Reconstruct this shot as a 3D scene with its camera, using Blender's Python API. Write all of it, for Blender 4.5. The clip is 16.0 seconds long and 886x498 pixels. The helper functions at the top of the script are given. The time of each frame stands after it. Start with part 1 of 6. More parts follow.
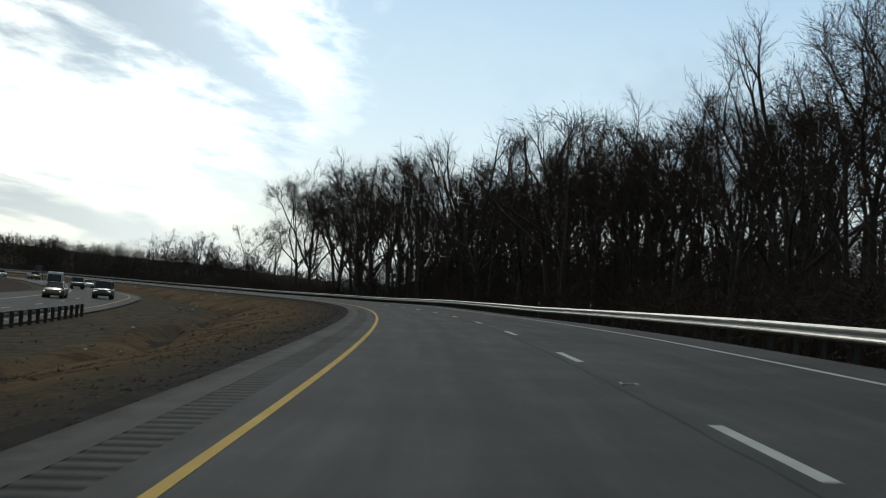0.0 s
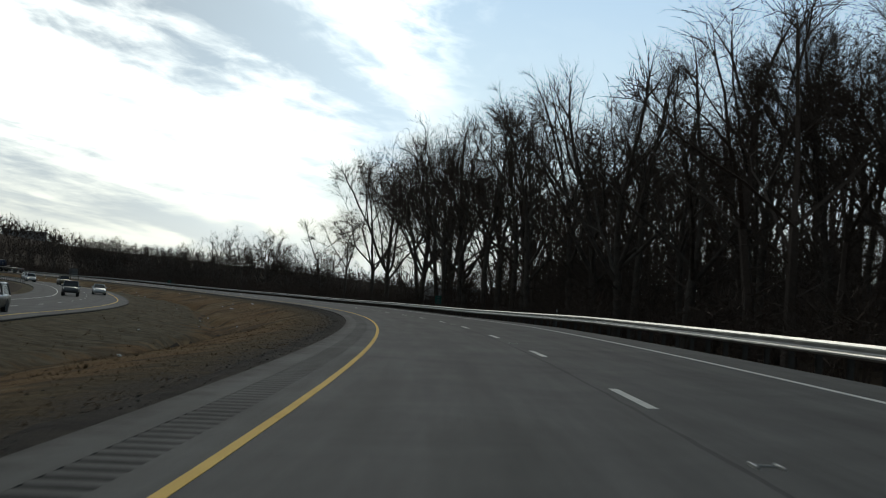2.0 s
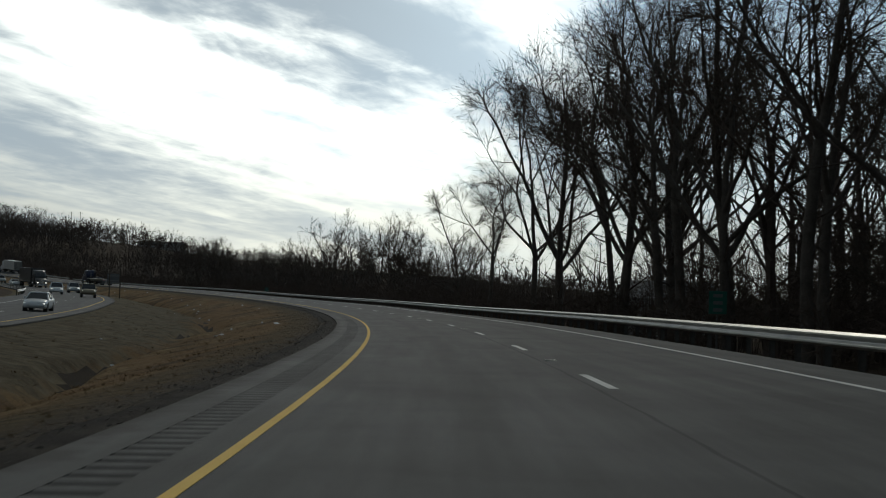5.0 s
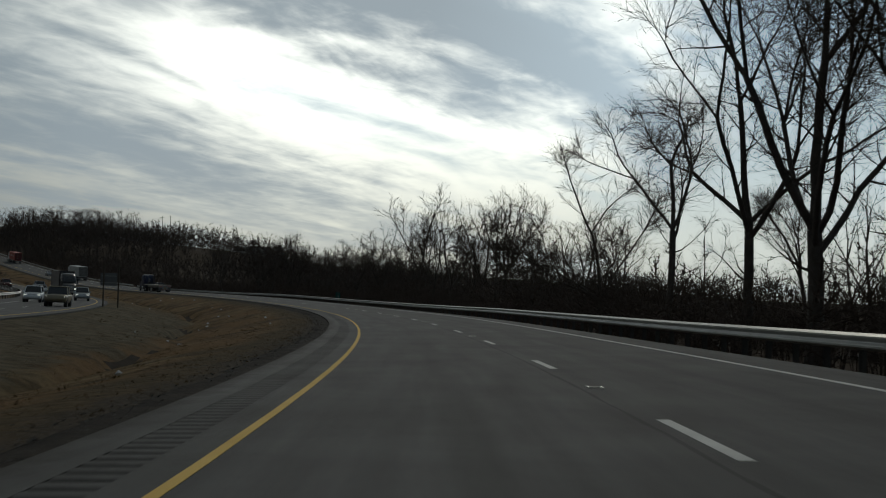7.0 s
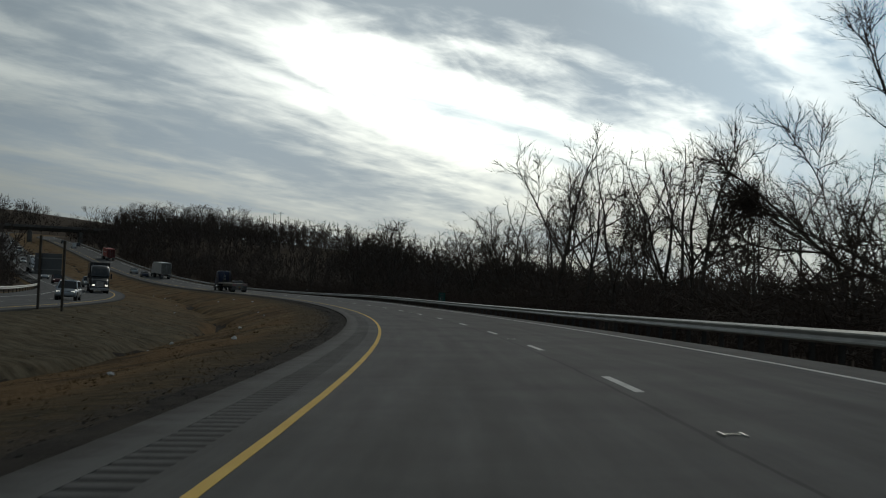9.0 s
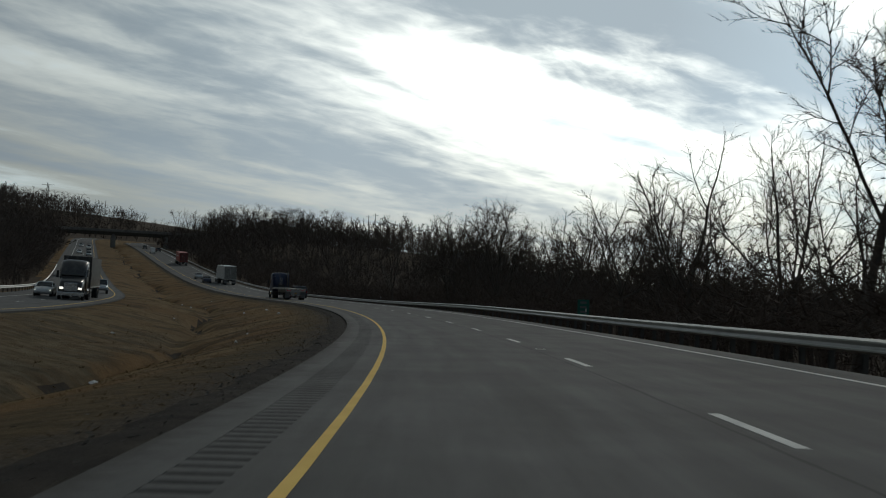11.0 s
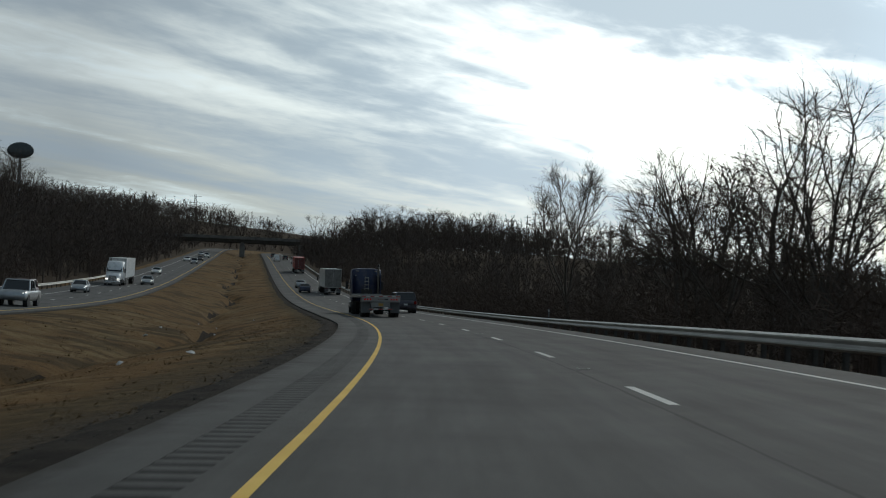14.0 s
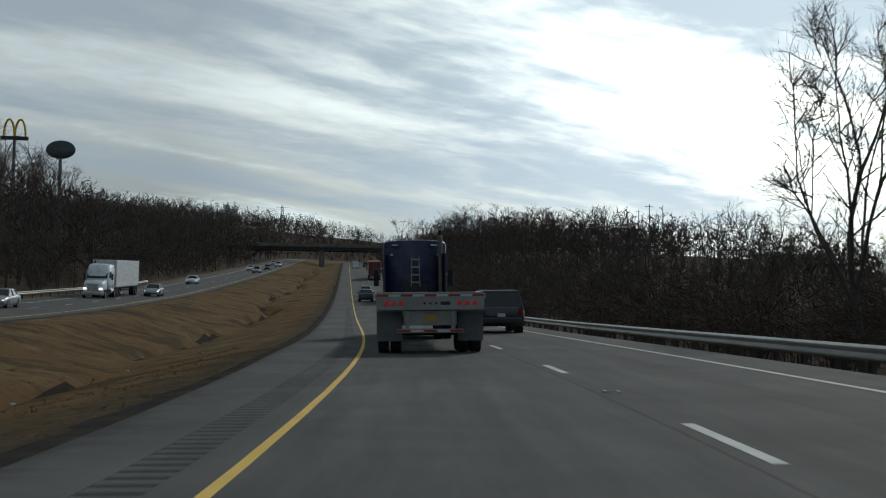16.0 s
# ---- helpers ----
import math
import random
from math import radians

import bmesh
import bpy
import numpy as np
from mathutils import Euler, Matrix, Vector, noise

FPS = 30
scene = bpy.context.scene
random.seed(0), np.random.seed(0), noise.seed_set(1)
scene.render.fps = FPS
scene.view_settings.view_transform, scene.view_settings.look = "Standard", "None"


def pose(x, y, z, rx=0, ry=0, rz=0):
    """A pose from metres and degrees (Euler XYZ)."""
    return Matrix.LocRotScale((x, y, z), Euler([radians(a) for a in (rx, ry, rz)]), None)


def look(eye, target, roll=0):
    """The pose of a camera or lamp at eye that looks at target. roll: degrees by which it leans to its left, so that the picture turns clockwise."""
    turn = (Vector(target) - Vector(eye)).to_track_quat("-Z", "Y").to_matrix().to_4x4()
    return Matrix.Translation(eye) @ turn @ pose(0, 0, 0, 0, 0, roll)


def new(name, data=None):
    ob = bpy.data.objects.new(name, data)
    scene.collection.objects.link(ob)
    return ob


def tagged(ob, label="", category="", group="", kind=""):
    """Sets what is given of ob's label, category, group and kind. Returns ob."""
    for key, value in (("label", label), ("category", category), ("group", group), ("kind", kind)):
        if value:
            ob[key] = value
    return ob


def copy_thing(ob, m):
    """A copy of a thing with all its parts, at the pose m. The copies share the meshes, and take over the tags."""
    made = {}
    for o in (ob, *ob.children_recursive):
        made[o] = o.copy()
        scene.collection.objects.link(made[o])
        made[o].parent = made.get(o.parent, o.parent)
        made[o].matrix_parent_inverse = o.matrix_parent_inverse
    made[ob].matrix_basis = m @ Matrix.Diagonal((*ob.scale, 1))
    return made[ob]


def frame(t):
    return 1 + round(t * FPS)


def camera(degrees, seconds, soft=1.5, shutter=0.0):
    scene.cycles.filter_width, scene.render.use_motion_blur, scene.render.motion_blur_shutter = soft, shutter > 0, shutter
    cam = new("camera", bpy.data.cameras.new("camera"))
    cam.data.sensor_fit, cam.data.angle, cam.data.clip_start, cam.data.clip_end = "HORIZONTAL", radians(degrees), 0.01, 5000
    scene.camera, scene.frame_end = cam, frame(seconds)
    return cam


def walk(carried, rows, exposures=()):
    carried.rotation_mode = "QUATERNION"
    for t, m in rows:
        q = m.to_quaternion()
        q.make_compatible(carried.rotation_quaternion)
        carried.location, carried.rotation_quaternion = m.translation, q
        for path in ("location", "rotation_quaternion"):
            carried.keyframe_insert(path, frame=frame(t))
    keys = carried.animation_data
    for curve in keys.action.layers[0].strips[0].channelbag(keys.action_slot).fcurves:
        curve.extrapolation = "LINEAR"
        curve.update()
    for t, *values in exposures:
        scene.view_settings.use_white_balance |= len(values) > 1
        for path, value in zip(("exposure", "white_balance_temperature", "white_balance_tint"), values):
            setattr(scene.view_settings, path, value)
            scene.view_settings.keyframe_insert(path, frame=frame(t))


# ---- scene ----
cam = camera(38.84, 16.0, soft=1.1, shutter=0.15)
ROWS = [
    (0.0, 1.353, -10.267, 1.096, -0.085, 1.902, -3.439),
    (0.5, 1.520, 2.782, 1.106, 0.867, 1.897, -3.439),
    (1.0, 1.470, 16.309, 1.090, 2.381, 1.754, -2.780),
    (1.5, 0.963, 30.743, 1.034, 3.637, 1.775, -3.763),
    (2.0, 0.178, 44.561, 0.956, 4.693, 2.009, -3.512),
    (2.5, -0.865, 58.214, 0.864, 5.746, 1.789, -3.383),
    (3.0, -2.144, 71.949, 0.771, 6.910, 1.880, -3.066),
    (3.5, -3.761, 85.723, 0.670, 8.313, 2.072, -2.751),
    (4.0, -5.701, 99.504, 0.561, 9.639, 2.022, -2.462),
    (4.5, -7.965, 113.284, 0.437, 10.966, 1.984, -2.173),
    (5.0, -10.561, 127.050, 0.311, 12.291, 1.956, -1.884),
    (5.5, -13.491, 140.788, 0.187, 13.613, 1.939, -1.595),
    (6.0, -16.763, 154.484, 0.073, 14.953, 1.928, -1.305),
    (6.5, -20.383, 168.128, -0.036, 16.194, 2.103, -1.577),
    (7.0, -24.240, 181.423, -0.138, 17.424, 2.175, -1.549),
    (7.5, -28.366, 194.587, -0.234, 18.971, 1.938, -1.572),
    (8.0, -32.852, 207.588, -0.321, 20.560, 2.155, -1.987),
    (8.5, -37.604, 220.299, -0.392, 22.053, 2.343, -1.723),
    (9.0, -42.716, 232.893, -0.447, 23.242, 2.234, -2.206),
    (9.5, -48.090, 245.352, -0.487, 24.399, 2.313, -2.272),
    (10.0, -53.734, 257.665, -0.515, 25.611, 2.388, -2.337),
    (10.5, -59.632, 269.814, -0.531, 26.842, 2.460, -2.402),
    (11.0, -65.762, 281.786, -0.533, 28.084, 2.529, -2.467),
    (11.5, -72.099, 293.571, -0.521, 29.325, 2.596, -2.532),
    (12.0, -78.632, 305.170, -0.495, 30.410, 2.605, -2.386),
    (12.5, -85.474, 316.860, -0.454, 31.610, 2.693, -2.354),
    (13.0, -92.623, 328.534, -0.400, 32.936, 2.716, -2.239),
    (13.5, -100.077, 340.069, -0.333, 34.177, 2.786, -2.338),
    (14.0, -107.806, 351.455, -0.259, 35.398, 2.880, -2.271),
    (14.5, -115.438, 362.238, -0.185, 36.561, 2.871, -1.990),
    (15.0, -123.426, 373.077, -0.109, 37.731, 3.020, -1.568),
    (15.5, -131.785, 383.972, -0.028, 38.801, 3.114, -1.516),
    (16.0, -140.268, 394.664, 0.056, 39.775, 3.207, -0.947),
]
KNOT = [-20, 20, 60, 100, 140, 180, 220, 260, 300, 340, 380, 420, 460, 500, 540, 580, 620, 700, 780, 860, 960, 1100]
BEND = [1.285, 1.243, 1.705, 1.708, 1.684, 1.783, 1.511, 1.742, 1.803, 1.496, 1.487, 1.598, 1.561, -0.0771, 0.0052, 0.0062, 0.0075, 0.0057, -0.0006, -0.0035, -0.0028, -1.1]  # 1/km
SAG = [-1.56, -1.312, -0.6799, -0.2139, 0.1575, 0.3579, 0.9182, 0.7412, 0.6575, 0.6648, 0.1911, 0.0232, 1.338, 2.774, 3.04, 2.748, 1.859, 0.5487, -0.2992, -0.591, -0.6205, -0.618]
BANK = [2.135, 2.022, 1.145, 1.796, 1.214, 1.608, 1.427, 1.666, 1.094, 1.064, 1.476, 1.327, 1.469, 1.491, 1.498, 1.5, 1.5, 1.5, 1.5, 1.5, 1.5, 1.5]  # degrees
EXPOSURES = [(t, e, k, 6) for t, e, k in ((0.0, -0.80, 6550), (3.5, -0.80, 6550), (6.0, -1.18, 6650), (7.0, -1.34, 6700), (9.0, -1.22, 6650), (11.5, -0.95, 6600), (12.5, -0.78, 6500), (14.5, -0.42, 6500), (16.0, -0.34, 6500))]
# pitch looks up, roll > 0 lowers the right side
walk(cam, [(t, Matrix.Translation((x, y, z)) @ Matrix.Rotation(radians(yaw), 4, "Z")
            @ Matrix.Rotation(radians(90 + pitch), 4, "X") @ Matrix.Rotation(radians(-roll), 4, "Z"))
           for t, x, y, z, yaw, pitch, roll in ROWS], EXPOSURES)

# ---------------------------------------------------------------- sky and sun
SUN_YAW, SUN_UP = 14.0, 33.0     # degrees left of +y, and above the horizon
SUN_WAY = Vector((-math.sin(radians(SUN_YAW)) * math.cos(radians(SUN_UP)),
                  math.cos(radians(SUN_YAW)) * math.cos(radians(SUN_UP)), math.sin(radians(SUN_UP))))


class Net:
    """A small helper to wire shader nodes."""

    def __init__(self, tree):
        self.tree = tree
        tree.nodes.clear()

    def add(self, kind, sets=None, **inputs):
        n = self.tree.nodes.new(kind)
        for k, v in (sets or {}).items():
            setattr(n, k, v)
        for k, v in inputs.items():
            self.put(n.inputs[int(k[1:])] if k[0] == "i" and k[1:].isdigit() else n.inputs[k.replace("_", " ")], v)
        return n

    def put(self, socket, v):
        if isinstance(v, bpy.types.NodeSocket):
            self.tree.links.new(v, socket)
        elif isinstance(v, bpy.types.Node):
            self.tree.links.new(v.outputs[0], socket)
        else:
            socket.default_value = v

    def math(self, op, a, b=0.0, c=0.0, clamp=False):
        n = self.add("ShaderNodeMath", {"operation": op, "use_clamp": clamp}, i0=a, i1=b, i2=c)
        return n.outputs[0]

    def vec(self, op, a, b=(0, 0, 0)):
        n = self.add("ShaderNodeVectorMath", {"operation": op}, i0=a, i1=b)
        return n.outputs["Value"] if op in ("DOT_PRODUCT", "LENGTH") else n.outputs[0]

    def noise(self, where, scale, detail=4.0, rough=0.55, warp=0.0):
        return self.add("ShaderNodeTexNoise", None, Vector=where, Scale=scale, Detail=detail, Roughness=rough, Distortion=warp).outputs[0]

    def ramp(self, fac, stops, mode="LINEAR"):
        n = self.add("ShaderNodeValToRGB", None, Fac=fac)
        el = n.color_ramp.elements
        n.color_ramp.interpolation = mode
        while len(el) < len(stops):
            el.new(0.5)
        for e, (p, c) in zip(el, stops):
            e.position, e.color = p, (*c, 1) if len(c) == 3 else c
        return n.outputs[0]

    def span(self, v, a, b, c=0.0, d=1.0):
        n = self.add("ShaderNodeMapRange", {"interpolation_type": "SMOOTHSTEP"}, i0=v, i1=a, i2=b, i3=c, i4=d)
        return n.outputs[0]

    def mix(self, fac, a, b, mode="MIX"):
        n = self.add("ShaderNodeMix", {"data_type": "RGBA", "blend_type": mode})
        self.put(n.inputs[0], fac), self.put(n.inputs[6], a), self.put(n.inputs[7], b)
        return n.outputs[2]


def make_world():
    w = bpy.data.worlds.new("sky")
    scene.world = w
    w.use_nodes = True
    n = Net(w.node_tree)
    way = n.vec("NORMALIZE", n.add("ShaderNodeTexCoord").outputs["Generated"])
    sky = n.add("ShaderNodeTexSky", {"sky_type": "NISHITA", "sun_disc": False, "sun_elevation": radians(SUN_UP),
                                     "sun_rotation": radians(-SUN_YAW), "dust_density": 2.5, "air_density": 1.2})
    sep = n.add("ShaderNodeSeparateXYZ", None, i0=way)
    up = n.math("MAXIMUM", sep.outputs[2], 0.0)
    lift = n.math("ADD", up, 0.10)
    flat = n.add("ShaderNodeCombineXYZ", None, i0=n.math("DIVIDE", sep.outputs[0], lift), i1=n.math("DIVIDE", sep.outputs[1], lift))
    spun = n.add("ShaderNodeMapping", None, Vector=flat, Rotation=(0, 0, radians(-80)), Location=(3.2, 1.7, 0.0))
    turned = n.add("ShaderNodeMapping", None, Vector=spun, Scale=(0.30, 0.95, 1.0))
    broad = n.noise(turned.outputs[0], 1.0, 4.0, 0.5, 0.6)
    less = n.add("ShaderNodeMapping", None, Vector=spun, Scale=(0.50, 1.25, 1.0), Location=(4.0, 9.0, 0.0))
    fine = n.noise(less.outputs[0], 1.9, 5.0, 0.55, 0.5)
    puffs = n.noise(n.add("ShaderNodeMapping", None, Vector=spun, Scale=(0.8, 1.2, 1.0), Location=(7.0, 2.0, 0.0)).outputs[0], 7.0, 5.0, 0.6, 0.4)
    body = n.math("ADD", n.math("MULTIPLY", broad, 0.56), n.math("ADD", n.math("MULTIPLY", fine, 0.32), n.math("MULTIPLY", puffs, 0.12)))
    near_sun = n.vec("DOT_PRODUCT", way, tuple(SUN_WAY))
    glow = n.span(near_sun, 0.88, 0.995)
    # the cloud sheet is broken to the right of the sun, and closes and dulls to the left of it
    az = n.math("MULTIPLY", n.math("ARCTAN2", n.math("MULTIPLY", sep.outputs[0], -1.0), sep.outputs[1]), 57.3)
    az = n.math("ADD", az, n.math("MULTIPLY", n.math("SUBTRACT", broad, 0.5), 12.0))
    side_way = n.math("ADD", n.math("DIVIDE", az, 120.0), 0.5)
    edge = n.math("ADD", az, n.math("MULTIPLY", n.math("SUBTRACT", puffs, 0.5), 6.0))
    closed = n.span(edge, 0.0, 13.0)
    bright = n.ramp(side_way, [(0.35, (1.3, 1.4, 1.45)), (0.50, (2.3, 2.45, 2.45)), (0.58, (4.4, 4.5, 4.3)), (0.69, (4.2, 4.3, 4.1)), (0.735, (3.2, 3.3, 3.2)), (0.79, (2.0, 2.1, 2.08)), (0.85, (1.3, 1.4, 1.40)), (0.93, (0.66, 0.73, 0.76))])
    grey = n.ramp(side_way, [(0.35, (0.62, 0.82, 1.05)), (0.50, (1.1, 1.4, 1.7)), (0.58, (1.16, 1.42, 1.66)), (0.67, (0.82, 0.97, 1.12)), (0.73, (0.80, 0.94, 1.07)), (0.79, (0.74, 0.88, 1.01)), (0.85, (0.57, 0.69, 0.80)), (0.93, (0.40, 0.48, 0.56))])
    bright = n.mix(glow, bright, (3.1, 3.15, 3.05, 1))
    bright = n.mix(1.0, bright, n.ramp(up, [(0.04, (0.46, 0.46, 0.44)), (0.11, (0.66, 0.66, 0.65)), (0.17, (1.0, 1.0, 1.0))]), "MULTIPLY")
    thick = n.span(body, 0.415, 0.575)
    cloud = n.mix(thick, bright, grey)
    cover = n.span(n.math("ADD", body, n.math("MULTIPLY", closed, 0.24)), 0.50, 0.70)
    clear = n.mix(1.0, sky.outputs[0], (0.05, 0.055, 0.06, 1), "MULTIPLY")
    clear = n.mix(0.8, clear, n.ramp(up, [(0.04, (1.75, 2.0, 2.08)), (0.14, (1.30, 1.66, 1.95)), (0.28, (0.78, 1.18, 1.70))]))
    hazed = n.mix(cover, clear, cloud)
    # higher up and behind, the cloud is thicker and greyer
    over = n.math("MAXIMUM", n.span(up, 0.27, 0.52), n.span(near_sun, 0.5, -0.1))
    hazed = n.mix(n.math("MULTIPLY", over, 0.92), hazed, (0.16, 0.20, 0.23, 1))
    low = n.span(up, 0.0, 0.12, 1.0, 0.0)
    hazed = n.mix(n.math("MULTIPLY", low, 0.55), hazed, n.ramp(side_way, [(0.35, (1.2, 1.28, 1.25)), (0.63, (1.9, 1.9, 1.7)), (0.75, (1.1, 1.12, 1.04)), (0.85, (0.50, 0.55, 0.56))]))
    n.add("ShaderNodeOutputWorld", None, Surface=n.add("ShaderNodeBackground", None, Color=hazed, Strength=1.0))


make_world()
sun = new("sun", bpy.data.lights.new("sun", "SUN"))
sun.data.energy, sun.data.angle, sun.data.color = 1.2, radians(6.0), (1.0, 0.95, 0.87)
sun.matrix_world = look(SUN_WAY * 500, (0, 0, 0))


# ---------------------------------------------------------------- materials
def material(name):
    m = bpy.data.materials.new(name)
    m.use_nodes = True
    return m, Net(m.node_tree)


def finish(n, color, rough=0.8, metal=0.0, bump=None, strength=0.3, distance=0.02, **more):
    b = n.add("ShaderNodeBsdfPrincipled", None, Base_Color=color, Roughness=rough, Metallic=metal)
    for k, v in more.items():
        n.put(b.inputs[k.replace("_", " ")], v)
    if bump is not None:
        n.put(b.inputs["Normal"], n.add("ShaderNodeBump", None, Height=bump, Strength=strength, Distance=distance).outputs[0])
    n.add("ShaderNodeOutputMaterial", None, Surface=b)


def place(n, scale=(1, 1, 1)):
    return n.add("ShaderNodeMapping", None, Vector=n.add("ShaderNodeTexCoord").outputs["Object"], Scale=scale).outputs[0]


def mottled(name, dark, light, scale=3.0, fine=60.0, rough=0.8, metal=0.0, bump=0.3, distance=0.01, spread=0.35, **more):
    """Two scales of variation between two colours."""
    m, n = material(name)
    p = place(n)
    a, b = n.noise(p, scale, 5.0), n.noise(p, fine, 3.0)
    v = n.math("ADD", n.math("MULTIPLY", a, 0.65), n.math("MULTIPLY", b, 0.35))
    v = n.math("ADD", v, n.math("MULTIPLY", n.math("SUBTRACT", n.add("ShaderNodeObjectInfo").outputs["Random"], 0.5), 0.12))
    col = n.ramp(v, [(0.5 - spread / 2, dark), (0.5 + spread / 2, light)])
    finish(n, col, rough, metal, b, bump, distance, **more)
    return m


def paint(name, color, rough=0.35, metal=0.0, coat=0.4, dirt=(0.12, 0.11, 0.10), amount=0.35):
    """Vehicle paint with road film that gathers low and in blotches."""
    m, n = material(name)
    p = place(n)
    film = n.math("MULTIPLY", n.span(n.noise(p, 2.3, 5.0), 0.4, 0.75), amount)
    col = n.mix(film, (*color, 1), (*dirt, 1))
    finish(n, col, n.math("ADD", n.math("MULTIPLY", film, 0.4), rough), metal, n.noise(p, 90.0), 0.03, 0.002, Coat_Weight=coat)
    return m


def make_asphalt(name, across):
    """Old asphalt: aggregate, wheel tracks along the lanes, tar seams and stains. The mesh's UV is (across, along) in metres."""
    m, n = material(name)
    uv = n.add("ShaderNodeUVMap", {"uv_map": "road"}).outputs[0]
    sep = n.add("ShaderNodeSeparateXYZ", None, i0=uv)
    x = sep.outputs[0]
    grain = n.noise(uv, 38.0, 4.0, 0.8)
    cells = n.add("ShaderNodeTexVoronoi", None, Vector=uv, Scale=90.0).outputs["Distance"]
    stretched = n.add("ShaderNodeMapping", None, Vector=uv, Scale=(1.0, 0.06, 1.0)).outputs[0]
    streak = n.noise(stretched, 2.2, 5.0, 0.6)
    blotch = n.noise(uv, 0.35, 5.0, 0.6, 0.4)
    tone = n.math("ADD", n.math("MULTIPLY", streak, 0.4), n.math("ADD", n.math("MULTIPLY", blotch, 0.35), n.math("MULTIPLY", grain, 0.25)))
    col = n.ramp(tone, [(0.36, (0.058, 0.057, 0.055)), (0.50, (0.095, 0.094, 0.091)), (0.66, (0.146, 0.144, 0.139))])
    # polished wheel tracks, and an oil line between them
    lane = n.math("FRACT", n.math("DIVIDE", n.math("SUBTRACT", x, across), 3.667))
    off = n.math("ABSOLUTE", n.math("SUBTRACT", n.math("ABSOLUTE", n.math("SUBTRACT", lane, 0.5)), 0.24))
    track = n.math("MULTIPLY", n.span(off, 0.03, 0.13, 1.0, 0.0), n.span(streak, 0.25, 0.7, 0.3, 1.0))
    track = n.math("MULTIPLY", track, n.span(x, -0.05, 0.3))
    col = n.mix(n.math("MULTIPLY", track, 0.16), col, (0.115, 0.114, 0.111, 1))
    oil = n.span(n.math("ABSOLUTE", n.math("SUBTRACT", lane, 0.5)), 0.02, 0.10, 1.0, 0.0)
    col = n.mix(n.math("MULTIPLY", oil, 0.22), col, (0.038, 0.037, 0.037, 1))
    # the seam beside the lane line
    wob = n.math("MULTIPLY", n.math("SUBTRACT", n.noise(stretched, 9.0, 2.0), 0.5), 0.10)
    seam = n.span(n.math("ABSOLUTE", n.math("SUBTRACT", n.math("ADD", x, wob), across + 3.667 - 0.22)), 0.012, 0.035, 1.0, 0.0)
    col = n.mix(n.math("MULTIPLY", seam, 0.55), col, (0.018, 0.018, 0.018, 1))
    # soil washed over the outer shoulder in an uneven tongue
    soil = n.span(n.math("ADD", x, n.math("MULTIPLY", n.noise(uv, 1.3, 4.0, 0.65), 0.9)), -0.45, -0.85, 0.0, 0.7)
    col = n.mix(soil, col, (0.030, 0.026, 0.022, 1))
    height = n.math("ADD", n.math("MULTIPLY", cells, 0.6), grain)
    finish(n, col, n.span(grain, 0.3, 0.7, 0.80, 0.95), 0.0, height, 0.6, 0.006, Specular_IOR_Level=0.25)
    return m


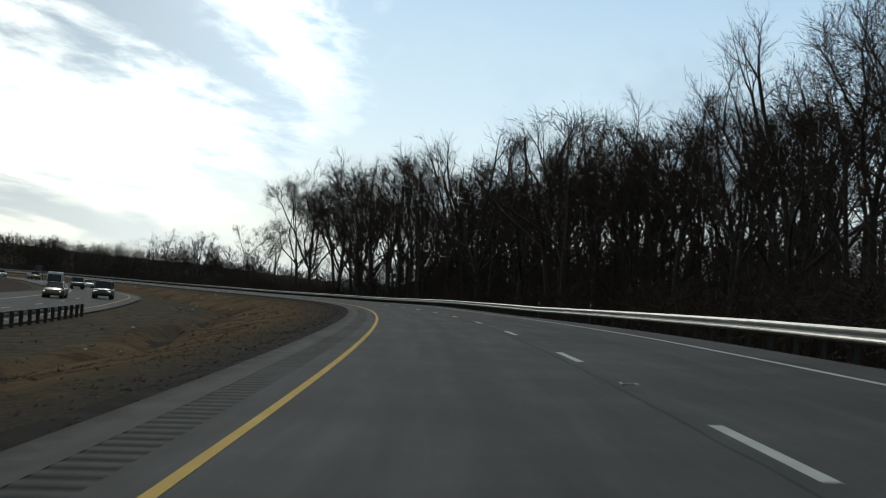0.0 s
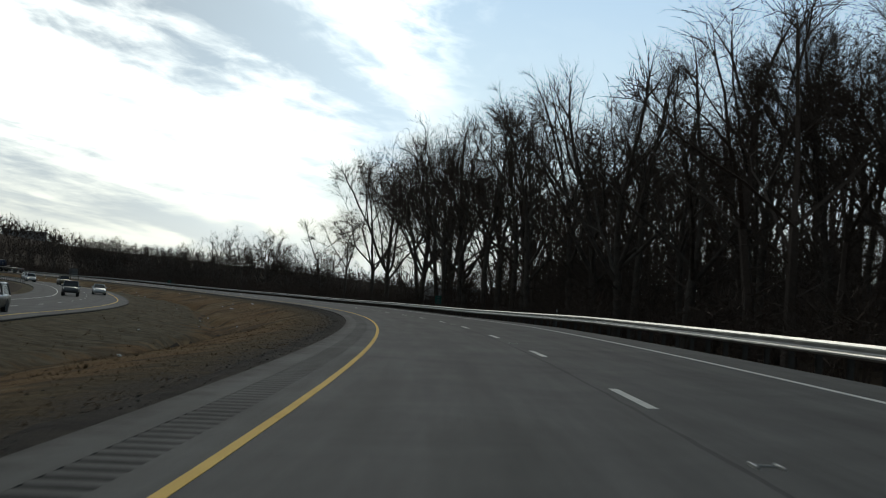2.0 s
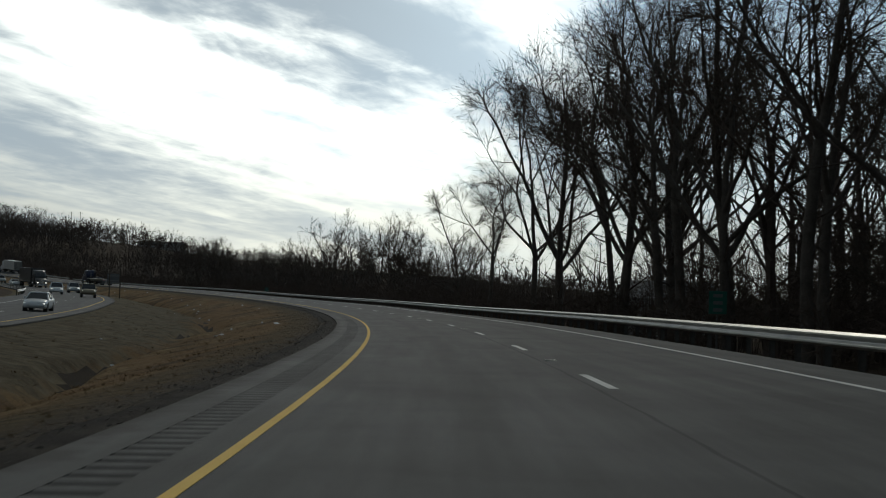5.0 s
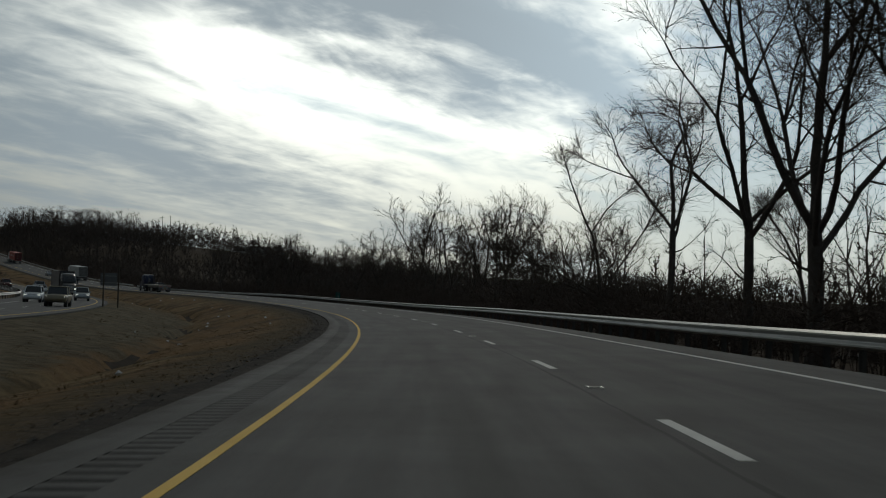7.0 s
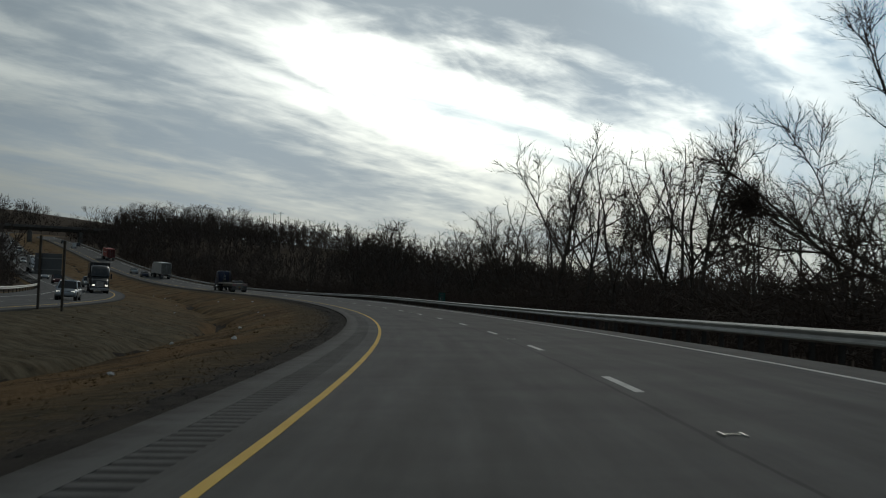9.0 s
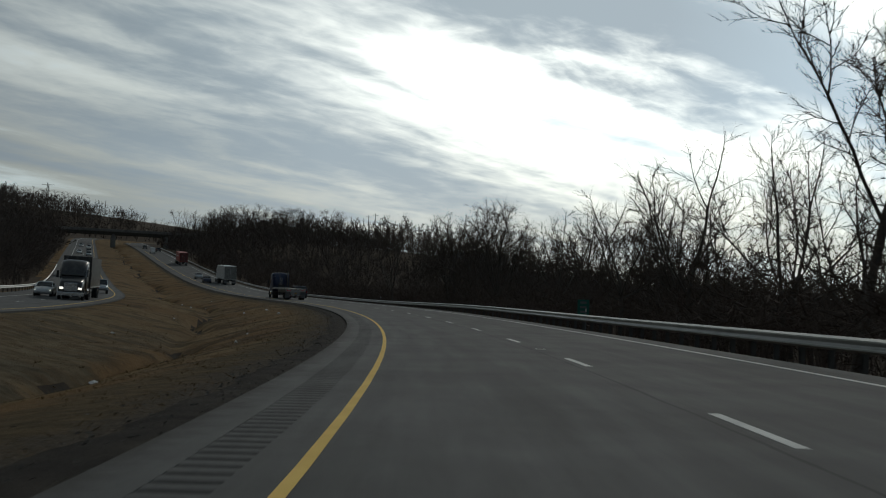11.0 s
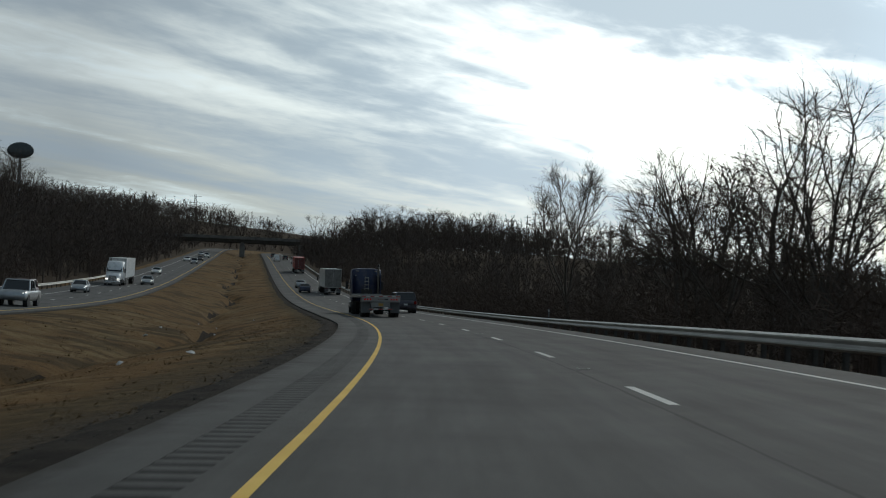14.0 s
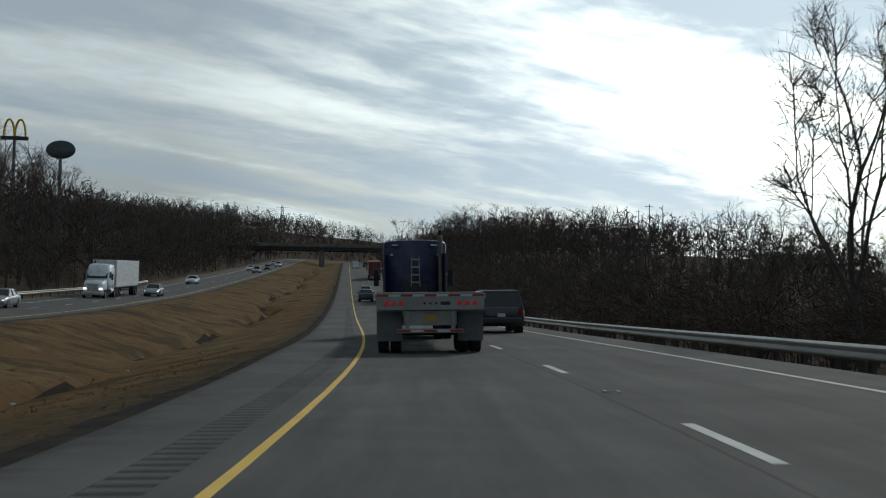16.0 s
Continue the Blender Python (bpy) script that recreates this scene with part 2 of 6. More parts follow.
def make_ground():
    """Winter median grass, bare soil and leaf litter, by noise at several sizes."""
    m, n = material("dry_grass_ground")
    p = n.add("ShaderNodeTexCoord").outputs["Object"]
    big, mid, fine = n.noise(p, 0.06, 5.0, 0.6, 0.6), n.noise(p, 0.5, 5.0, 0.62, 0.5), n.noise(p, 9.0, 4.0, 0.7)
    tuft = n.noise(n.add("ShaderNodeMapping", None, Vector=p, Scale=(1, 1, 0.2)).outputs[0], 26.0, 3.0, 0.7)
    col = n.ramp(mid, [(0.30, (0.082, 0.055, 0.029)), (0.45, (0.165, 0.104, 0.049)), (0.58, (0.255, 0.178, 0.090)), (0.75, (0.130, 0.100, 0.055))])
    red = n.ramp(fine, [(0.3, (0.120, 0.068, 0.030)), (0.7, (0.260, 0.158, 0.072))])
    col = n.mix(n.span(big, 0.38, 0.56), col, red)
    col = n.mix(n.span(fine, 0.5, 0.8, 0.0, 0.35), col, (0.15, 0.108, 0.055, 1))
    col = n.mix(n.span(n.noise(p, 0.22, 4.0, 0.6), 0.48, 0.62, 0.0, 0.75), col, (0.060, 0.043, 0.024, 1))
    col = n.mix(n.span(n.noise(p, 1.6, 5.0, 0.7), 0.50, 0.72, 0.0, 0.6), col, (0.045, 0.032, 0.018, 1))
    # stone and dark soil thrown out from the pavement, thinning away from it
    across = n.add("ShaderNodeSeparateXYZ", None, i0=n.add("ShaderNodeUVMap", {"uv_map": "road"}).outputs[0]).outputs[0]
    wander = n.math("ADD", n.math("MULTIPLY", n.math("SUBTRACT", mid, 0.5), 5.0), n.math("MULTIPLY", n.math("SUBTRACT", big, 0.5), 4.0))
    bank = n.math("ADD", across, wander)
    dull = n.ramp(n.noise(p, 1.1, 5.0, 0.65), [(0.32, (0.048, 0.041, 0.027)), (0.50, (0.115, 0.098, 0.064)), (0.66, (0.175, 0.150, 0.102))])
    far_end = n.span(n.add("ShaderNodeSeparateXYZ", None, i0=n.add("ShaderNodeUVMap", {"uv_map": "road"}).outputs[0]).outputs[1], 300.0, 420.0, 1.0, 0.12)
    col = n.mix(n.math("MULTIPLY", n.span(bank, -10.0, -12.0, 0.0, 0.85), far_end), col, dull)
    weed = n.ramp(n.noise(p, 2.4, 4.0, 0.65), [(0.35, (0.046, 0.038, 0.023)), (0.65, (0.130, 0.098, 0.054))])
    col = n.mix(n.span(n.math("ADD", across, n.math("MULTIPLY", wander, 0.45)), -4.6, -3.2, 0.0, 0.8), col, weed)
    spill = n.math("ADD", across, n.math("MULTIPLY", n.math("SUBTRACT", mid, 0.5), 2.2))
    spill = n.math("ADD", spill, n.math("MULTIPLY", n.math("SUBTRACT", fine, 0.5), 1.8))
    stones = n.ramp(n.noise(p, 14.0, 4.0, 0.75), [(0.35, (0.026, 0.022, 0.018)), (0.65, (0.120, 0.096, 0.074))])
    col = n.mix(n.span(spill, -2.9, -2.1, 0.0, 0.9), col, stones)
    finish(n, col, 0.95, 0.0, n.math("ADD", n.math("MULTIPLY", tuft, 0.5), fine), 0.9, 0.08, Specular_IOR_Level=0.05)
    return m


ASPHALT = make_asphalt("old_asphalt", 0.0)
ASPHALT_FAR = make_asphalt("old_asphalt_opposite", 0.0)
GROUND = make_ground()
GROOVE = mottled("dark_groove", (0.026, 0.026, 0.025), (0.056, 0.055, 0.053), 2.0, 40.0, 0.95, 0, 0.5, 0.004, 0.5, Specular_IOR_Level=0.08)
STRAW = mottled("dry_straw", (0.060, 0.040, 0.019), (0.165, 0.112, 0.055), 0.35, 9.0, 0.9, 0, 0.0, 0.001, 0.5, Specular_IOR_Level=0.08)
SILT = mottled("wet_silt", (0.014, 0.011, 0.008), (0.044, 0.031, 0.020), 1.2, 20.0, 0.95, 0, 0.9, 0.05, 0.5, Specular_IOR_Level=0.08)
LITTER = mottled("leaf_litter", (0.035, 0.025, 0.017), (0.090, 0.063, 0.042), 0.3, 6.0, 0.97, 0, 0.9, 0.06, 0.5, Specular_IOR_Level=0.08)
GRAVEL = mottled("shoulder_gravel", (0.012, 0.010, 0.009), (0.074, 0.062, 0.050), 1.3, 40.0, 0.95, 0, 0.9, 0.03, 0.4, Specular_IOR_Level=0.08)
STONE = mottled("loose_stone", (0.030, 0.028, 0.026), (0.20, 0.19, 0.175), 8.0, 60.0, 0.9, 0, 0.2, 0.003, 0.5, Specular_IOR_Level=0.08)
YELLOW = mottled("yellow_road_paint", (0.74, 0.45, 0.075), (0.95, 0.64, 0.155), 1.1, 70.0, 0.9, 0, 0.4, 0.003, 0.5)
WHITE = mottled("white_road_paint", (0.50, 0.50, 0.48), (0.82, 0.81, 0.77), 1.4, 70.0, 0.8, 0, 0.4, 0.003, 0.5)
STEEL = mottled("galvanised_steel", (0.30, 0.30, 0.28), (0.50, 0.495, 0.46), 1.2, 30.0, 0.42, 0.75, 0.15, 0.002, 0.5)
POST = mottled("weathered_steel_post", (0.045, 0.042, 0.038), (0.12, 0.115, 0.105), 2.0, 30.0, 0.6, 0.4, 0.2, 0.003, 0.5)
TIMBER = mottled("weathered_timber", (0.05, 0.042, 0.034), (0.13, 0.11, 0.09), 2.0, 30.0, 0.9, 0, 0.5, 0.005, 0.5, Specular_IOR_Level=0.08)
BARK = mottled("grey_bark", (0.055, 0.047, 0.041), (0.150, 0.130, 0.112), 1.0, 16.0, 0.95, 0, 0.8, 0.03, 0.4, Specular_IOR_Level=0.08)
TWIG = mottled("bare_twigs", (0.056, 0.044, 0.038), (0.150, 0.120, 0.102), 0.3, 4.0, 0.95, 0, 0.2, 0.01, 0.5, Specular_IOR_Level=0.08)
BRUSH = mottled("dead_brush", (0.052, 0.039, 0.033), (0.138, 0.104, 0.084), 0.2, 4.0, 0.95, 0, 0.2, 0.01, 0.5, Specular_IOR_Level=0.08)
CONCRETE = mottled("stained_concrete", (0.10, 0.095, 0.088), (0.24, 0.23, 0.21), 0.5, 12.0, 0.9, 0, 0.3, 0.01, 0.5, Specular_IOR_Level=0.08)
GIRDER = mottled("brown_painted_girder", (0.05, 0.043, 0.036), (0.10, 0.09, 0.078), 0.5, 12.0, 0.7, 0, 0.1, 0.005, 0.5, Specular_IOR_Level=0.08)


# ---------------------------------------------------------------- the line of the road
ALONG = np.arange(-260.0, 3400.0, 1.0)


def lay_out():
    k = np.interp(ALONG, KNOT, BEND) * 1e-3
    k[ALONG > 1450] = 0.0
    zero = int(np.argmin(abs(ALONG)))
    th = np.cumsum(k)
    th -= th[zero]
    x, y = np.cumsum(-np.sin(th)), np.cumsum(np.cos(th))
    sag = np.interp(ALONG, KNOT, SAG) * 1e-4
    g = np.cumsum(sag)
    g -= g[zero]
    last = int(np.argmax((ALONG > 1150) & (g < 0.004)))
    g[last:] = 0.004 if last else g[last:]
    g[ALONG < -30] = g[int(np.argmin(abs(ALONG + 30)))]
    z = np.cumsum(g)
    return th, x - x[zero], y - y[zero], z - z[zero], np.radians(np.interp(ALONG, KNOT, BANK))


TURN, PX, PY, PZ, TILT = lay_out()
OPP_AT = [-200, 40, 120, 200, 260, 320, 380, 440, 500, 560, 640, 740, 860, 1000, 1150, 3400]
OPP_OFF = [-19.4, -19.4, -19.9, -20.3, -21.0, -21.1, -20.94, -21.15, -21.08, -21.26, -21.59, -21.55, -20.87, -20.45, -20.4, -20.4]
OPP_LIFT = [-1.8, -1.8, -1.03, -0.92, -0.44, -0.42, -0.57, -0.36, -0.09, 0.29, 0.36, -0.04, -0.2, 0.8, 1.5, 1.5]


def base(s, off):
    """The line itself: x, y and z with no bank, at s metres along and off metres to the right of the yellow line."""
    th = np.interp(s, ALONG, TURN)
    return np.interp(s, ALONG, PX) + off * np.cos(th), np.interp(s, ALONG, PY) + off * np.sin(th), np.interp(s, ALONG, PZ)


def on_road(s, off, up=0.0):
    """Points on our carriageway's surface, or up above it."""
    s, off = np.broadcast_arrays(np.asarray(s, float), np.asarray(off, float))
    x, y, z = base(s, off)
    return np.stack([x, y, z + off * np.interp(s, ALONG, TILT) + up], -1)


def on_opposite(s, out, up=0.0):
    """Points on the opposite carriageway, out metres beyond its median line."""
    s, out = np.broadcast_arrays(np.asarray(s, float), np.asarray(out, float))
    off = np.interp(s, OPP_AT, OPP_OFF) - out
    x, y, z = base(s, off)
    return np.stack([x, y, z + np.interp(s, OPP_AT, OPP_LIFT) + out * 0.02 + up], -1)


def heading(s):
    return math.degrees(float(np.interp(s, ALONG, TURN)))


def bump(v, a, b):
    t = np.clip((v - a) / (b - a), 0, 1)
    return t * t * (3 - 2 * t)


def wave(x, y, size, seed=0.0):
    """Cheap smooth noise, about -1 to 1."""
    x, y = np.asarray(x) / size + seed, np.asarray(y) / size - seed * 1.7
    return (np.sin(x * 1.3 + 1.7 * np.sin(y * 0.9 + seed)) + np.sin(y * 1.7 + 1.3 * np.sin(x * 1.1 - seed)) + np.sin((x + y) * 0.83)) / 3


def land(s, off):
    """Height of the ground."""
    s, off = np.broadcast_arrays(np.asarray(s, float), np.asarray(off, float))
    x, y, z0 = base(s, off)
    tilt = np.interp(s, ALONG, TILT)
    opp = np.interp(s, OPP_AT, OPP_OFF)
    lift = np.interp(s, OPP_AT, OPP_LIFT)
    # cross section: nodes across the median, both carriageways and the verges
    deep = -1.75 + 0.25 * np.sin(s / 31.0) + 0.9 * bump(s, 470, 620)
    mid = 0.5 * (opp + 2.0) - 1.2 + 0.8 * np.sin(s / 17.0)
    z = np.zeros_like(s)
    fall = 1.6 - 0.9 * bump(s, 480, 560)
    hill_r = 1.2 * bump(off, 30, 60) + 8.0 * (1 - bump(s, 205, 262)) * bump(off, 36, 82) + 5.5 * bump(s, 670, 740) * bump(off, 14, 45) * (1 - bump(off, 90, 200))
    right = np.where(off < 10.5, off * tilt - 0.12 - 0.55 * bump(off, 8.45, 9.9),
                     10.5 * tilt - 0.67 - (fall - 0.45) * bump(off, 10.5, 17) + hill_r + 0.25 * wave(x, y, 6.0) * bump(off, 11, 16) + 0.8 * wave(x, y, 40.0) * bump(off, 15, 50))
    edge_l = -2.3 * tilt - 0.14
    u = np.clip((off + 2.2) / np.minimum(mid + 2.2, -0.1), 0, 1)
    left1 = edge_l + (deep - edge_l) * (0.35 * u + 0.65 * bump(u, 0.0, 1.0))
    v = np.clip((off - mid) / np.minimum(opp + 1.6 - mid, -0.1), 0, 1)
    edge_o = lift - 0.12
    left2 = deep + (edge_o - deep) * (0.3 * v + 0.7 * bump(v, 0.05, 0.95))
    out = opp - off
    bank = 11.0 * bump(out, 13, 62) * bump(s, 380, 600) + 5.0 * bump(out, 60, 200) * bump(s, 250, 420) + 14.0 * bump(out, 14, 110) * bump(s, 1000, 1250)
    beyond = lift + np.clip(out, 0, 11) * 0.02 - 0.12 + bank - 0.8 * bump(out, 12, 16) * (1 - bump(s, 420, 520))
    z0 = z0 * (1 - 0.95 * bump(off, 110, 340) * (1 - 0.55 * bump(s, 700, 860) * (1 - bump(off, 330, 520))))
    rough = 0.09 * wave(x, y, 3.7, 1.0) + 0.05 * wave(x, y, 1.3, 2.0)
    left1 = left1 + rough * bump(-off, 4.2, 5.6)
    left2 = left2 + rough * bump(off - opp, 2.2, 3.5)
    # the drain cut along the bottom
    across = off - mid - 0.6 * np.sin(s / 5.0)
    cut = -0.85 * np.exp(-(across / np.where(across < 0, 0.70, 1.0)) ** 2) * (0.65 + 0.35 * np.sin(s / 9.0 + 1.0))
    z = np.where(off > -2.2, right, np.where(off > mid, left1, np.where(off > opp + 1.6, left2, beyond)))
    z = np.where((off < -2.2) & (off > opp + 1.6), z + cut, z)
    return np.stack([x, y, z0 + z], -1)


# ---------------------------------------------------------------- mesh helpers
def mesh_object(name, verts, faces, mat, parent=None, label="", smooth=False, mats=None):
    me = bpy.data.meshes.new(name)
    me.from_pydata([tuple(v) for v in verts], [], faces)
    if mat is not None:
        me.materials.append(mat)
    for extra in mats or ():
        me.materials.append(extra)
    if smooth:
        me.polygons.foreach_set("use_smooth", [True] * len(me.polygons))
    me.update()
    ob = new(name, me)
    ob.parent = parent
    if label:
        ob["label"] = label
    return ob


def grid_faces(rows, cols, closed=False):
    f = []
    for i in range(rows - 1):
        for j in range(cols - 1 + closed):
            a, b = i * cols + j, i * cols + (j + 1) % cols
            f.append((a, b, b + cols, a + cols))
    return f


def sheet(name, pts, mat, parent=None, label="", smooth=True):
    """A surface from a grid of points, rows x columns x 3, with its normals up."""
    r, c, _ = pts.shape
    return mesh_object(name, pts.reshape(-1, 3), grid_faces(r, c), mat, parent, label, smooth)


def give_uv(ob, across, along):
    me = ob.data
    uv = me.uv_layers.new(name="road")
    idx = np.empty(len(me.loops), int)
    me.loops.foreach_get("vertex_index", idx)
    uv.data.foreach_set("uv", np.stack([across.ravel()[idx], along.ravel()[idx]], 1).ravel())


def strip(name, surface, s, offs, mat, parent=None, up=0.0, thick=0.0, label=""):
    """A ribbon of carriageway: s along, offs across, with side walls if thick."""
    S, O = np.meshgrid(s, offs, indexing="ij")
    ups = np.full(S.shape, up)
    if thick:
        S = np.concatenate([S[:, :1], S, S[:, -1:]], 1)
        O = np.concatenate([O[:, :1], O, O[:, -1:]], 1)
        ups = np.concatenate([ups[:, :1] - thick, ups, ups[:, -1:] - thick], 1)
    pts = surface(S, O) + np.array([0, 0, 1.0]) * ups[..., None]
    ob = sheet(name, pts, mat, parent, label, False)
    give_uv(ob, O, S)
    return ob


def sweep(profile, path_fn, s, cap=True):
    """Verts and faces of a closed profile [(across, up)] carried along the road."""
    pr = np.array(profile)
    S, A = np.meshgrid(s, pr[:, 0], indexing="ij")
    pts = path_fn(S, A) + np.array([0, 0, 1.0]) * np.broadcast_to(pr[:, 1], S.shape)[..., None]
    f = grid_faces(len(s), len(pr), True)
    n = len(pr)
    if cap:
        f += [tuple(range(n))[::-1], tuple(range((len(s) - 1) * n, len(s) * n))]
    return pts.reshape(-1, 3), f


def thing(name, label, category, group="", kind="", at=None):
    ob = new(name)
    if at is not None:
        ob.matrix_world = at
    return tagged(ob, label, category, group, kind)


def part(name, bm, mat, parent, label="", smooth=False):
    me = bpy.data.meshes.new(name)
    bm.to_mesh(me)
    bm.free()
    me.materials.append(mat)
    if smooth:
        me.polygons.foreach_set("use_smooth", [True] * len(me.polygons))
    ob = new(name, me)
    ob.parent = parent
    if label:
        ob["label"] = label
    return ob


def box(x0, x1, y0, y1, z0, z1, bevel=0.0, bm=None):
    bm = bm or bmesh.new()
    vs = [bm.verts.new((x, y, z)) for z in (z0, z1) for x, y in ((x0, y0), (x1, y0), (x1, y1), (x0, y1))]
    fs = [bm.faces.new([vs[i] for i in q]) for q in ((3, 2, 1, 0), (4, 5, 6, 7), (0, 1, 5, 4), (1, 2, 6, 5), (2, 3, 7, 6), (3, 0, 4, 7))]
    if bevel:
        edges = list({e for f in fs for e in f.edges})
        bmesh.ops.bevel(bm, geom=edges, offset=bevel, segments=2, affect="EDGES", profile=0.6)
    return bm


def rod(a, b, r0, r1=None, sides=8, bm=None, cap=True):
    """A straight tapered bar from a to b."""
    bm = bm or bmesh.new()
    a, b, r1 = Vector(a), Vector(b), r0 if r1 is None else r1
    q = (b - a).to_track_quat("Z", "Y")
    rings = []
    for c, r in ((a, r0), (b, r1)):
        rings.append([bm.verts.new(c + q @ Vector((r * math.cos(2 * math.pi * i / sides), r * math.sin(2 * math.pi * i / sides), 0))) for i in range(sides)])
    for i in range(sides):
        bm.faces.new((rings[0][i], rings[0][(i + 1) % sides], rings[1][(i + 1) % sides], rings[1][i]))
    if cap:
        bm.faces.new(rings[0][::-1]), bm.faces.new(rings[1])
    return bm


# ---------------------------------------------------------------- ground and roads
def steps(*spans):
    """Concatenated ranges (from, to, step)."""
    return np.concatenate([np.arange(a, b, d) for a, b, d in spans])


def build_ground():
    s = steps((-240, -30, 15), (-30, 640, 2.0), (640, 1200, 8), (1200, 3300, 60))
    off = np.concatenate([[-420, -330, -260, -200, -160, -130, -105, -85, -70, -58, -49, -42, -37, -34.5], np.arange(-33, -22.5, 1.5),
                          np.arange(-22.5, -2.2, 0.45), [-2.2, -1, 3, 8.0, 8.6, 9.5, 10.5, 11.5, 12.5, 14, 15.5, 17, 19, 22, 25, 29, 34, 40, 48, 58, 70, 85, 105, 130, 165, 210, 270, 350, 470, 650, 1000, 1700, 2900]])
    S, O = np.meshgrid(s, off, indexing="ij")
    ob = sheet("ground", land(S, O), GROUND)
    ob.data.materials.append(LITTER)
    mid_s, mid_o = 0.5 * (S[:-1, :-1] + S[1:, 1:]), 0.5 * (O[:-1, :-1] + O[1:, 1:])
    wood = (mid_o > 11.5 + 1.5 * np.sin(mid_s / 7.0)) | (mid_o < np.interp(mid_s, OPP_AT, OPP_OFF) - 12.5)
    ob.data.materials.append(SILT)
    mid = 0.5 * (np.interp(mid_s, OPP_AT, OPP_OFF) + 2.0) - 1.2 + 0.8 * np.sin(mid_s / 17.0) + 0.6 * np.sin(mid_s / 5.0)
    drain = (abs(mid_o - mid) < 0.30 + 0.22 * np.sin(mid_s / 3.1)) & (np.sin(mid_s / 9.0 + 1.0) > -0.5)
    ob.data.polygons.foreach_set("material_index", np.where(drain, 2, wood.astype(int)).ravel())
    give_uv(ob, O, S)
    tagged(ob, "dry brown winter grass and soil sloping into a ditch", "ground", kind="structure")


# the paved inner shoulder widens as the road straightens
WIDE_AT, WIDE_BY = [-60, 340, 385, 437, 459, 560, 1000], [0.0, 0.0, -0.15, -0.40, -0.95, -1.1, -1.1]
# how far the white line keeps from the yellow one
EDGE_AT, EDGE_OFF = [-60, 60, 185, 255, 335, 390, 445, 520], [7.04, 7.04, 7.12, 7.28, 7.45, 7.2, 6.98, 7.04]


